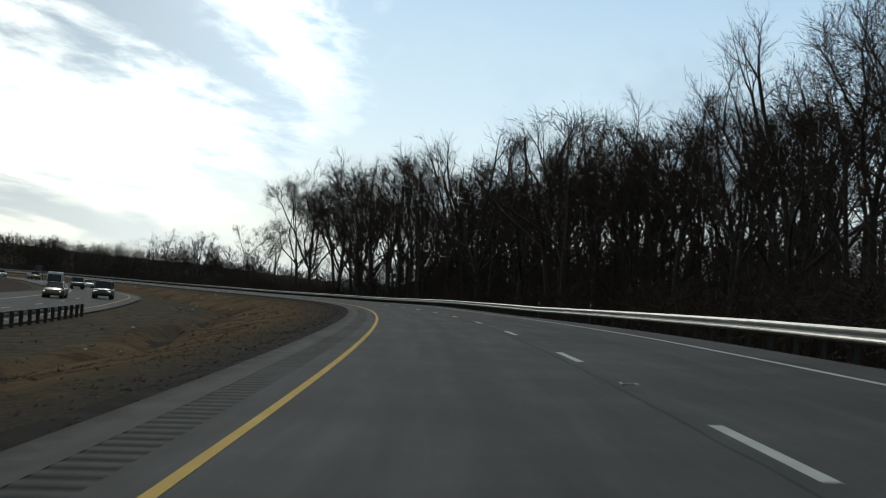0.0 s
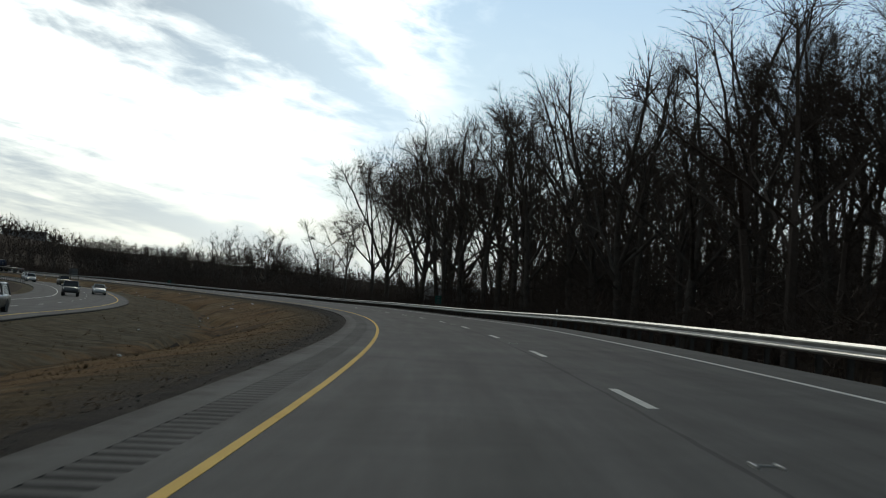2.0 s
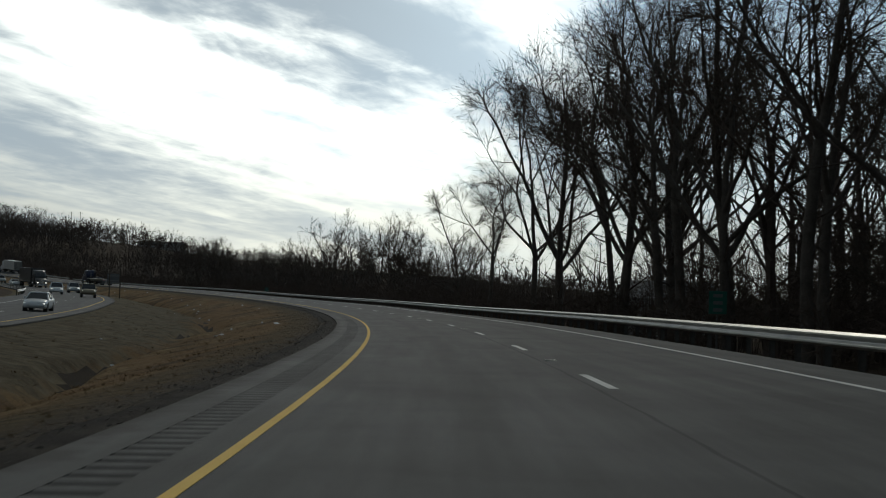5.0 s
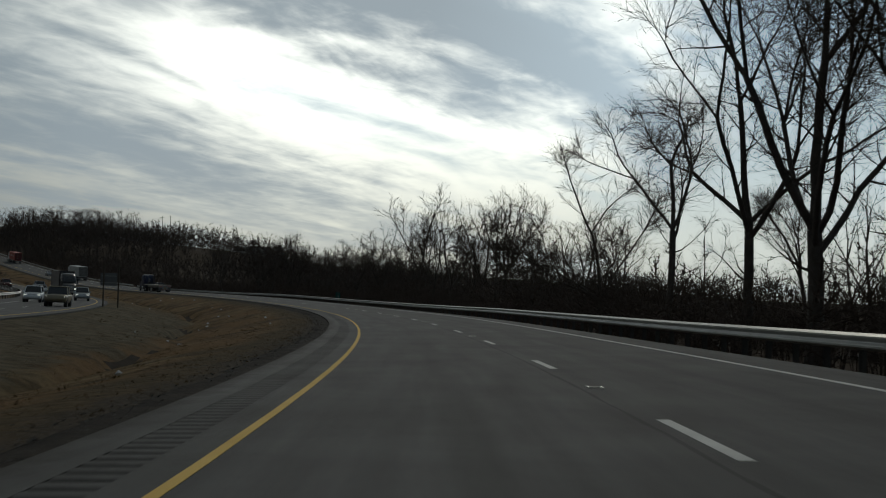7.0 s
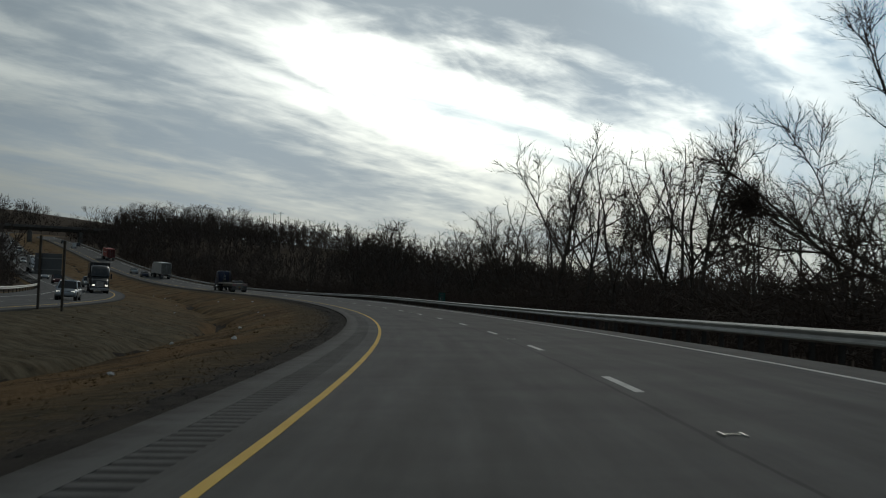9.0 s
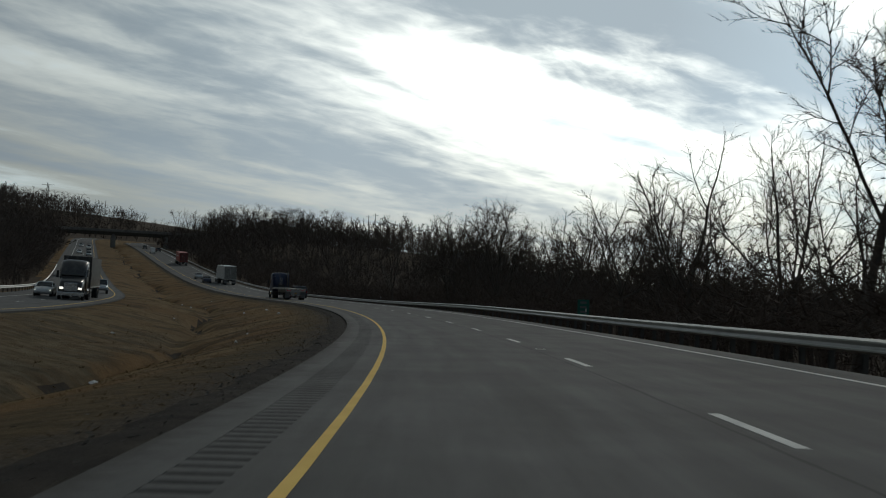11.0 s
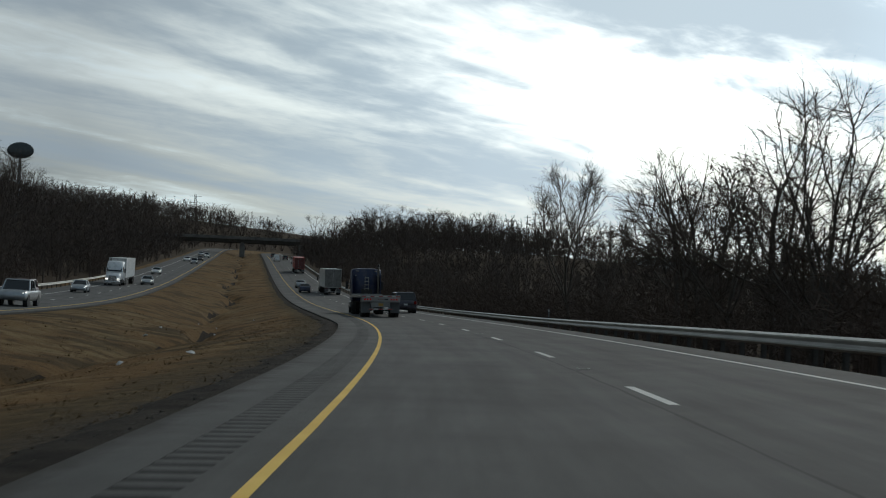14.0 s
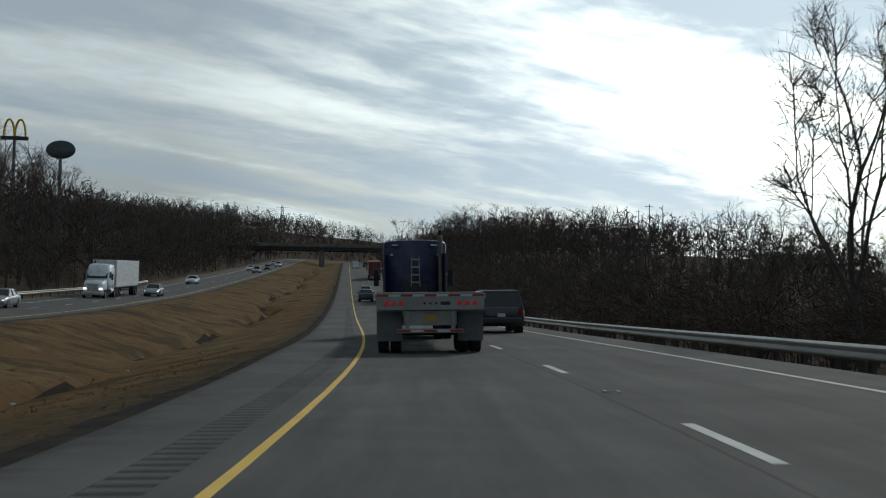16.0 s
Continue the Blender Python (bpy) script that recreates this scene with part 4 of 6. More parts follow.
def build_far_woods():
    rng = np.random.default_rng(5)
    # four tall bare trees, four small trees, four shrubs with fine twigs, four tall thickets
    far = []
    thin = {0: 5, 1: 3, 2: 3, 3: 3, 4: 3}

    def plain(seed, h, leaders, spread, detail, fork, gens, tip):
        """A tree with fewer cuts, for the depth of the woods."""
        cut = []
        for p, r, l in grow(np.random.default_rng(seed), h, leaders, spread, detail, 0.0, fork, 1.0, gens, tip):
            if l == 0:
                cut.append((p[[0, 3, 6]], r[[0, 3, 6]], 0))
            elif l == 1:
                cut.append((p[[0, len(p) // 2, -1]], r[[0, len(p) // 2, -1]], 1))
            elif l == 2:
                cut.append((p[[0, -1]], np.array([max(r[0], 1.6 * tip), 0.0]), 2))
            else:
                cut.append((p[[0, -1]], np.array([tip * (1.3 if l == 3 else 1.0), 0.0]), 4))
        v, f = limbs_mesh(cut, (0, 1, 2, 3, 4), thin, 1.0)
        return np.array(v), f

    for seed, h, forks, spread, fork in ((41, 23, 4, 0.30, 0.36), (42, 22, 3, 0.28, 0.40), (43, 24, 3, 0.25, 0.42), (44, 20, 4, 0.33, 0.30)):
        far.append(plain(seed, h, forks, spread, (1, 3, 2), fork, 3, 0.024))
    for seed, h, forks, spread, fork in ((51, 10, 4, 0.40, 0.22), (52, 10, 3, 0.36, 0.28), (53, 10, 5, 0.46, 0.16), (54, 10, 4, 0.34, 0.25)):
        far.append(plain(seed, h, forks, spread, (2, 4, 3), fork, 2, 0.032))
    for seed, w in ((61, 1.7), (62, 2.1), (63, 1.9), (64, 2.4)):
        far.append(twig_mass(seed, 3.6, w, 210, 0.75, 0.018, 0.0, 8))
    for seed, w in ((71, 5.0), (72, 4.2), (73, 5.6), (74, 4.6)):
        far.append(twig_mass(seed, 17.0, w, 400, 1.6, 0.036, 0.05, 4))
    for seed, h, forks, spread, fork in ((81, 10, 4, 0.40, 0.16), (82, 10, 3, 0.36, 0.20), (83, 10, 4, 0.46, 0.14), (84, 10, 3, 0.34, 0.18)):
        far.append(plain(seed, h, forks, spread, (1, 3, 2), fork, 2, 0.066))
    rows = []

    def scatter(count, s0, s1, o0, o1, size0, size1, first=0, last=4, lean=1.0):
        for _ in range(count):
            s, off = rng.uniform(s0, s1), o0 + (o1 - o0) * rng.uniform(0, 1) ** lean
            z = rng.uniform(size0, size1)
            rows.append((int(rng.integers(first, last)), pose(*land(s, off), 0, 0, rng.uniform(0, 360)) @ Matrix.Diagonal((z * rng.uniform(0.9, 1.25), z * rng.uniform(0.9, 1.25), z, 1))))

    scatter(140, 5, 226, 27, 60, 0.76, 0.94)          # depth of the near wood
    scatter(50, 110, 222, 23, 45, 0.82, 1.02)
    scatter(110, 5, 226, 27, 60, 0.48, 0.72, 12, 16)
    scatter(110, 95, 236, 26, 60, 0.48, 0.74, 12, 16)
    scatter(160, 150, 240, 26, 52, 0.42, 0.64, 12, 16)
    scatter(150, 30, 180, 27, 50, 0.44, 0.64, 12, 16)
    scatter(140, 366, 480, 21, 46, 0.30, 0.42, 12, 16)
    scatter(120, 236, 366, 29, 52, 0.30, 0.42, 12, 16)
    scatter(40, 232, 480, 28, 60, 0.36, 0.56)
    scatter(110, 232, 370, 26, 60, 0.40, 0.72, 4, 8)
    scatter(80, 370, 480, 22, 60, 0.40, 0.70, 4, 8)
    scatter(110, 330, 560, 45, 120, 0.65, 0.95, 16, 20)
    join_copies("woodland", far, rows, TWIG, "dense bare woodland behind the roadside trees", "woodland")
    rows = []
    scatter(100, 470, 570, 15, 100, 0.42, 0.62, 4, 8, 1.4)
    scatter(190, 560, 690, 14, 110, 0.50, 0.95, 16, 20, 1.4)
    scatter(320, 680, 1000, 13, 85, 0.60, 1.15, 16, 20, 1.5)
    scatter(240, 700, 1010, 22, 120, 0.85, 1.35, 16, 20)
    scatter(80, 850, 1010, 32, 95, 0.60, 0.78)
    scatter(40, 680, 860, 14, 70, 0.40, 0.60)
    scatter(40, 950, 1260, 20, 150, 0.62, 0.85)
    scatter(170, 500, 780, 50, 200, 0.65, 0.95, 16, 20)
    scatter(150, 950, 1450, 13, 160, 0.9, 1.3, 16, 20)
    scatter(420, 560, 1050, 90, 330, 0.6, 0.95, 16, 20)
    join_copies("woodland", far, rows, TWIG, "bare wooded hillside beside the climbing road", "woodland")
    rows = []
    scatter(170, 390, 640, -100, -34.5, 0.8, 1.3, 4, 8, 1.5)
    scatter(150, 600, 760, -100, -34.5, 0.9, 1.5, 16, 20, 1.5)
    scatter(200, 740, 960, -90, -34.5, 0.8, 1.2, 16, 20, 1.5)
    scatter(110, 400, 800, -52, -34, 0.4, 0.75, 4, 8)
    scatter(130, 520, 740, -100, -62, 0.66, 0.92)
    scatter(40, 740, 960, -75, -40, 0.42, 0.60)
    scatter(60, 480, 760, -48, -36, 0.30, 0.50, 12, 16)
    scatter(680, 980, 1450, -190, -35, 0.9, 1.6, 16, 20, 1.2)
    scatter(50, 1000, 1420, -140, -38, 0.5, 0.8)
    join_copies("woodland", far, rows, TWIG, "bare woods on the bank of the opposite carriageway", "woodland")
    rows = []
    scatter(300, 5, 240, 16.5, 40, 0.9, 1.7, 8, 12)
    scatter(480, 236, 500, 13.2, 34, 0.6, 1.5, 8, 12, 1.2)
    scatter(260, 480, 760, 12.5, 30, 0.9, 1.5, 8, 12)
    scatter(300, 400, 900, -60, -33.5, 0.8, 1.5, 8, 12, 1.6)
    join_copies("undergrowth", far, rows, BRUSH, "tangled leafless brush under the trees", "undergrowth")


def build_grass():
    """Dry tufts on the median slope nearest the road."""
    rng = np.random.default_rng(8)
    n = 15000
    s = rng.uniform(-8, 470, n)
    off = -2.1 - 12.0 * rng.uniform(0, 1, n) ** 1.2
    root = land(s, off)
    verts = np.empty((n, 5, 3, 3))
    for k in range(5):
        a, h = rng.uniform(0, 6.283, n), rng.uniform(0.02, 0.07, n) * (0.7 + 0.6 * rng.uniform(0, 1, n))
        spot = root + np.stack([rng.normal(0, 0.07, n), rng.normal(0, 0.07, n), np.full(n, -0.02)], 1)
        side = np.stack([np.cos(a), np.sin(a), np.zeros(n)], 1) * rng.uniform(0.006, 0.014, n)[:, None]
        tip = spot + np.stack([rng.normal(0, 0.08, n), rng.normal(0, 0.08, n), h], 1)
        verts[:, k, 0], verts[:, k, 1], verts[:, k, 2] = spot - side, spot + side, tip
    v = verts.reshape(-1, 3)
    f = [(i, i + 1, i + 2) for i in range(0, len(v), 3)]
    tagged(mesh_object("dry_grass", v, f, STRAW), "tufts of dry straw-coloured grass", "grass", kind="stuff")


def build_verge_stones():
    """Loose stones along the pavement's edge, and rank clumps of dead grass farther down the slope."""
    rng = np.random.default_rng(17)
    n = 15000
    s, off = rng.uniform(-6, 470, n), -1.30 - rng.exponential(0.55, n)
    near = off > -6.0
    s, off = s[near], off[near]
    n = len(s)
    at = land(s, off) + np.array([0, 0, 0.045])[None, :] * (off > -1.9)[:, None]
    size = rng.uniform(0.010, 0.034, n)[:, None]
    corners = rng.normal(0, 1, (n, 4, 3)) * np.array([1.0, 1.0, 0.6])
    corners /= np.linalg.norm(corners, axis=2)[..., None]
    v = (at[:, None] + corners * size[:, None]).reshape(-1, 3)
    f = [(i + a, i + b, i + c) for i in range(0, 4 * n, 4) for a, b, c in ((0, 1, 2), (0, 2, 3), (0, 3, 1), (1, 3, 2))]
    tagged(mesh_object("loose_stones", v, f, STONE), "loose grey stones along the asphalt edge", "gravel", kind="stuff")
    n = 1000
    s, off = rng.uniform(-6, 480, n), -4.2 - 14.0 * rng.uniform(0, 1, n)
    root = land(s, off)
    verts = np.empty((n, 11, 3, 3))
    for k in range(11):
        a = rng.uniform(0, 6.283, n)
        out = rng.uniform(0.02, 0.16, n)[:, None] * np.stack([np.cos(a), np.sin(a), np.zeros(n)], 1)
        side = np.stack([-np.sin(a), np.cos(a), np.zeros(n)], 1) * rng.uniform(0.008, 0.018, n)[:, None]
        tip = root + 2.2 * out + np.stack([np.zeros(n), np.zeros(n), rng.uniform(0.04, 0.12, n)], 1)
        spot = root + out - np.array([0, 0, 0.02])
        verts[:, k, 0], verts[:, k, 1], verts[:, k, 2] = spot - side, spot + side, tip
    v = verts.reshape(-1, 3)
    tagged(mesh_object("grass_clumps", v, [(i, i + 1, i + 2) for i in range(0, len(v), 3)], STRAW), "rank clumps of dead brown grass on the slope", "grass", kind="stuff")


build_ground()
build_roads()
build_verge_stones()
build_rails()
build_grass()
build_trees()
build_far_woods()


# ---------------------------------------------------------------- vehicles (x right, y forward, z up, from the ground under the middle)
GLASS = mottled("tinted_glass", (0.010, 0.012, 0.014), (0.020, 0.023, 0.026), 2.0, 20.0, 0.06, 0.0, 0.0, 0.001, 0.5, Specular_IOR_Level=0.7)
RUBBER = mottled("tyre_rubber", (0.010, 0.010, 0.010), (0.030, 0.029, 0.028), 4.0, 40.0, 0.85, 0, 0.3, 0.004, 0.5)
PIPE = mottled("sooty_steel", (0.07, 0.065, 0.06), (0.19, 0.18, 0.17), 3.0, 40.0, 0.45, 0.6, 0.1, 0.001, 0.5)
CHROME = mottled("bright_metal", (0.45, 0.46, 0.47), (0.70, 0.70, 0.70), 3.0, 40.0, 0.25, 0.9, 0.05, 0.001, 0.5)
BLACK = mottled("black_plastic", (0.012, 0.012, 0.013), (0.035, 0.034, 0.033), 3.0, 40.0, 0.6, 0, 0.1, 0.002, 0.5)
ALLOY = mottled("dull_aluminium", (0.20, 0.20, 0.195), (0.40, 0.40, 0.385), 2.2, 30.0, 0.5, 0.45, 0.1, 0.002, 0.5)
FLAP = mottled("dusty_mud_flap", (0.09, 0.095, 0.10), (0.20, 0.205, 0.21), 2.0, 25.0, 0.8, 0, 0.2, 0.004, 0.5)
DECK = mottled("worn_deck_boards", (0.22, 0.19, 0.15), (0.45, 0.41, 0.35), 1.2, 14.0, 0.85, 0, 0.3, 0.006, 0.5)
TAPE_RED = mottled("red_reflective_tape", (0.30, 0.020, 0.015), (0.48, 0.045, 0.03), 3.0, 40.0, 0.4, 0, 0.0, 0.001, 0.5)
TAPE_WHITE = mottled("white_reflective_tape", (0.50, 0.49, 0.46), (0.75, 0.74, 0.70), 3.0, 40.0, 0.4, 0, 0.0, 0.001, 0.5)
PLATE = mottled("amber_plate", (0.42, 0.24, 0.06), (0.60, 0.36, 0.10), 3.0, 40.0, 0.5, 0, 0.0, 0.001, 0.5)
AMBER = mottled("amber_lens", (0.45, 0.16, 0.02), (0.60, 0.24, 0.03), 3.0, 40.0, 0.2, 0, 0.0, 0.001, 0.5)


def lamp(name, color, strength):
    m, n = material(name)
    finish(n, (*color, 1), 0.2, 0.0, None, 0, 0, Emission_Color=(*color, 1), Emission_Strength=strength)
    return m


TAIL = lamp("lit_tail_lamp", (0.62, 0.02, 0.016), 0.13)
TAIL_DIM = lamp("tail_lamp", (0.20, 0.012, 0.010), 0.03)
HEAD = lamp("lit_headlamp", (1.0, 0.97, 0.90), 2.2)
HEAD_DIM = mottled("headlamp_glass", (0.35, 0.36, 0.37), (0.55, 0.56, 0.57), 3.0, 40.0, 0.12, 0.3, 0.0, 0.001, 0.5)

PAINTS = {"white": paint("white_paint", (0.72, 0.73, 0.74)), "silver": paint("silver_paint", (0.42, 0.44, 0.46), 0.3, 0.5),
          "navy": paint("dark_blue_paint", (0.018, 0.028, 0.070)), "black": paint("black_paint", (0.014, 0.014, 0.016)),
          "blue": paint("cab_blue_paint", (0.007, 0.017, 0.062), 0.45, 0.0, 0.15), "red": paint("trailer_red_paint", (0.42, 0.045, 0.025), 0.5, 0, 0.1),
          "box": paint("trailer_white_paint", (0.60, 0.61, 0.60), 0.5, 0.0, 0.1, (0.16, 0.15, 0.13), 0.5), "grime": paint("grimy_grey_door", (0.20, 0.195, 0.18), 0.7, 0.0, 0.0, (0.08, 0.075, 0.065), 0.7),
          "grey": paint("grey_paint", (0.10, 0.105, 0.11), 0.3, 0.4), "tan": paint("gold_paint", (0.24, 0.20, 0.13), 0.3, 0.4), "plum": paint("dark_plum_paint", (0.050, 0.044, 0.058), 0.28, 0.5, 0.6), "maroon": paint("dark_red_paint", (0.10, 0.012, 0.014), 0.3)}


def loft(stations, bm=None):
    """A closed skin through rings of equal length: [[(x, y, z), ...], ...], capped at both ends."""
    bm = bm or bmesh.new()
    rings = [[bm.verts.new(p) for p in ring] for ring in stations]
    n = len(rings[0])
    for a, b in zip(rings, rings[1:]):
        for i in range(n):
            bm.faces.new((a[i], a[(i + 1) % n], b[(i + 1) % n], b[i]))
    bm.faces.new(rings[0][::-1]), bm.faces.new(rings[-1])
    bmesh.ops.recalc_face_normals(bm, faces=bm.faces)
    return bm


def ring(y, half, z0, z1, shoulder=0.12, tuck=0.06, crown=0.03):
    """One cross-section of a body: a rounded box with tucked sills and a crowned top."""
    h = z1 - z0
    right = [(half - tuck, z0), (half, z0 + 0.28 * h), (half, z1 - shoulder * 1.2), (half - shoulder * 0.35, z1 - shoulder * 0.35), (half - shoulder * 1.5, z1), (half * 0.4, z1 + crown)]
    pts = [(x, y, z) for x, z in right] + [(-x, y, z) for x, z in right[::-1]]
    return pts


def wheel(parent, x, y, r, w, rim_mat, dual=False):
    """Tyre with a rounded tread, and a dished rim."""
    side = 1 if x > 0 else -1
    bm = bmesh.new()
    prof = [(-w / 2, r * 0.62), (-w / 2, r * 0.90), (-w * 0.40, r * 0.985), (w * 0.40, r * 0.985), (w / 2, r * 0.90), (w / 2, r * 0.62)]
    n = 22
    rings = [[bm.verts.new((px, pr * math.cos(2 * math.pi * i / n), pr * math.sin(2 * math.pi * i / n))) for px, pr in prof] for i in range(n)]
    for i in range(n):
        a, b = rings[i], rings[(i + 1) % n]
        for j in range(len(prof) - 1):
            bm.faces.new((a[j], b[j], b[j + 1], a[j + 1]))
    bmesh.ops.recalc_face_normals(bm, faces=bm.faces)
    hub = new("wheel")
    hub.parent = parent
    hub.location = (x, y, r)
    part("tyre", bm, RUBBER, hub)
    bm = bmesh.new()
    rod((-w * 0.42 * side, 0, 0), (w * 0.30 * side, 0, 0), r * 0.63, r * 0.63, 18, bm)
    rod((w * 0.30 * side, 0, 0), (w * 0.42 * side, 0, 0), r * 0.30, r * 0.16, 12, bm)
    part("rim", bm, rim_mat, hub)
    return hub


CARS = {
    # length, half width, deck stations (y, z0, z1, half scale), cabin: base rear/front y, roof rear/front y, belt, roof
    "sedan": (4.75, 0.90, [(-2.35, 0.42, 0.80, 0.86), (-2.22, 0.26, 0.98, 0.95), (-1.5, 0.22, 1.02, 1.0), (0.0, 0.20, 0.96, 1.0), (0.85, 0.21, 0.95, 1.0), (1.7, 0.24, 0.84, 0.98), (2.2, 0.28, 0.74, 0.90), (2.38, 0.40, 0.62, 0.78)],
              (-1.75, 1.15, -0.95, 0.35), 0.95, 1.45, 0.33, 0.72, (-1.40, 1.40)),
    "suv": (4.70, 0.94, [(-2.33, 0.50, 0.95, 0.92), (-2.25, 0.34, 1.06, 0.98), (-1.4, 0.30, 1.08, 1.0), (0.0, 0.28, 1.06, 1.0), (0.95, 0.28, 1.04, 1.0), (1.75, 0.32, 0.98, 0.98), (2.2, 0.36, 0.90, 0.92), (2.36, 0.48, 0.74, 0.82)],
            (-2.22, 1.25, -1.95, 0.55), 1.05, 1.74, 0.36, 0.76, (-1.38, 1.42)),
    "minivan": (4.95, 0.97, [(-2.45, 0.45, 0.95, 0.92), (-2.38, 0.30, 1.04, 0.98), (-1.4, 0.26, 1.06, 1.0), (0.0, 0.24, 1.04, 1.0), (1.1, 0.24, 1.02, 1.0), (1.8, 0.28, 0.95, 0.97), (2.3, 0.32, 0.84, 0.90), (2.48, 0.44, 0.70, 0.80)],
                (-2.36, 1.75, -2.05, 0.80), 1.03, 1.76, 0.36, 0.78, (-1.45, 1.55)),
    "pickup": (5.65, 1.00, [(-2.80, 0.52, 1.02, 0.95), (-2.72, 0.42, 1.12, 0.98), (-1.5, 0.40, 1.14, 1.0), (0.0, 0.38, 1.14, 1.0), (1.1, 0.38, 1.12, 1.0), (1.9, 0.42, 1.10, 0.99), (2.6, 0.46, 1.04, 0.95), (2.80, 0.56, 0.88, 0.88)],
               (-0.95, 1.30, -0.75, 0.70), 1.12, 1.86, 0.39, 0.80, (-1.75, 1.75)),
    "van": (5.60, 0.99, [(-2.78, 0.50, 1.00, 0.96), (-2.72, 0.36, 1.10, 1.0), (-1.4, 0.34, 1.12, 1.0), (0.0, 0.34, 1.12, 1.0), (1.3, 0.34, 1.12, 1.0), (2.0, 0.36, 1.12, 0.98), (2.6, 0.40, 1.02, 0.93), (2.80, 0.52, 0.84, 0.84)],
            (-2.70, 2.05, -2.60, 1.20), 1.10, 2.35, 0.37, 0.86, (-1.75, 1.85)),
}


def car(name, shape, colour, label, lit=True, group="", braking=False):
    length, half, deck, (cb0, cb1, cr0, cr1), belt, roof, wr, top, axles = CARS[shape]
    mat = PAINTS[colour]
    ob = thing(name, label, {"suv": "car", "sedan": "car", "minivan": "car", "pickup": "pickup truck", "van": "van"}[shape], group)
    bm = loft([ring(y, half * k, z0, z1) for y, z0, z1, k in deck])
    body = part("body", bm, mat, ob, "", True)
    th = half * top

    def panes(inset, z_lo, z_hi, taper):
        a = half * 0.93 - inset
        b = th - inset
        return [[(-a, cb0 + taper, z_lo), (a, cb0 + taper, z_lo), (a, cb1 - taper, z_lo), (-a, cb1 - taper, z_lo)],
                [(-b, cr0 + taper, z_hi), (b, cr0 + taper, z_hi), (b, cr1 - taper, z_hi), (-b, cr1 - taper, z_hi)]]

    solid = shape == "van"
    lower = panes(0.0, belt - 0.06, roof - 0.07, 0.0)
    part("cabin" if solid else "glasshouse", loft(lower), mat if solid else GLASS, ob, "" if solid else "dark tinted glass")
    rr = [[(x * 1.01, y + (0.05 if y > 0 else -0.03), roof - 0.075) for x, y, _ in lower[1]], [(x * 0.97, y, roof - 0.02) for x, y, _ in lower[1]], [(x * 0.86, y * 0.95, roof) for x, y, _ in lower[1]]]
    part("roof", loft(rr), mat, ob)
    lo, hi = lower
    if not solid:
        for i in range(4):
            part("pillar", rod(lo[i], hi[i], 0.055, 0.045, 6), mat, ob)
        for sgn in (-1, 1):
            ya = 0.5 * (cb0 + cb1) * 0.6
            part("pillar", rod((sgn * half * 0.935, ya, belt - 0.05), (sgn * (th + 0.005), ya * 0.8, roof - 0.05), 0.04, 0.04, 6), BLACK, ob)
    else:
        y_lo, y_hi = cb1, cr1
        bm = bmesh.new()
        q = [(-half * 0.84, y_lo - 0.04, belt + 0.06), (half * 0.84, y_lo - 0.04, belt + 0.06), (th * 0.90, y_hi + 0.13, roof - 0.30), (-th * 0.90, y_hi + 0.13, roof - 0.30)]
        back = [(x, y - 0.06, z) for x, y, z in q]
        part("windscreen", loft([back, [(x, y + 0.07, z + 0.02) for x, y, z in q]], bm), GLASS, ob)
        for sgn in (-1, 1):
            x = sgn * half * 0.90
            part("window", box(min(x, x * 1.02), max(x, x * 1.02) + 0.0, 0.75, 1.55, belt + 0.12, roof - 0.62, 0.01), GLASS, ob)
    for y in axles:
        for sgn in (-1, 1):
            wheel(ob, sgn * (half - 0.11), y, wr, 0.22, ALLOY)
            arch = rod((sgn * (half - 0.30), y, wr), (sgn * (half + 0.004), y, wr), wr * 1.16, wr * 1.16, 18)
            part("wheel_arch", arch, BLACK, ob)
    front, rear = deck[-2], deck[1]
    fy, ry = front[0] + 0.10, rear[0] - 0.07
    zf, zr = front[2] - 0.16, rear[2] - 0.22
    for sgn in (-1, 1):
        x = sgn * half * 0.66
        part("headlight", box(x - 0.17, x + 0.17, fy - 0.22, fy + 0.03, zf - 0.07, zf + 0.07, 0.03), HEAD if lit else HEAD_DIM, ob, "lit headlamp" if lit else "clear headlamp")
        x = sgn * half * 0.82
        tall = 0.26 if shape in ("suv", "minivan", "van", "pickup") else 0.09
        part("tail_light", box(x - 0.11, x + 0.11, ry - 0.02, ry + 0.14, zr - 0.06, zr - 0.06 + tall, 0.02), TAIL if braking else TAIL_DIM, ob, "red tail lamp")
        x = sgn * (half + 0.07)
        part("mirror", box(x - 0.09, x + 0.09, cb1 - 0.62, cb1 - 0.50, belt + 0.0, belt + 0.15, 0.03), mat, ob)
    zb = front[1] + 0.10
    part("front_bumper", box(-half * 0.86, half * 0.86, fy - 0.20, fy + 0.07, zb, zb + 0.20, 0.04), CHROME if shape == "pickup" else mat, ob)
    part("grille", box(-half * 0.42, half * 0.42, fy - 0.1, fy + 0.055, zf - 0.12, zf + 0.06, 0.02), BLACK, ob)
    zb = rear[1] + 0.10
    part("rear_bumper", box(-half * 0.90, half * 0.90, ry - 0.08, ry + 0.2, zb, zb + 0.24, 0.05), CHROME if shape == "pickup" else mat, ob)
    part("number_plate", box(-0.16, 0.16, ry - 0.045, ry + 0.02, zr - 0.16, zr - 0.01, 0.004), TAPE_WHITE, ob, "plain pale plate")
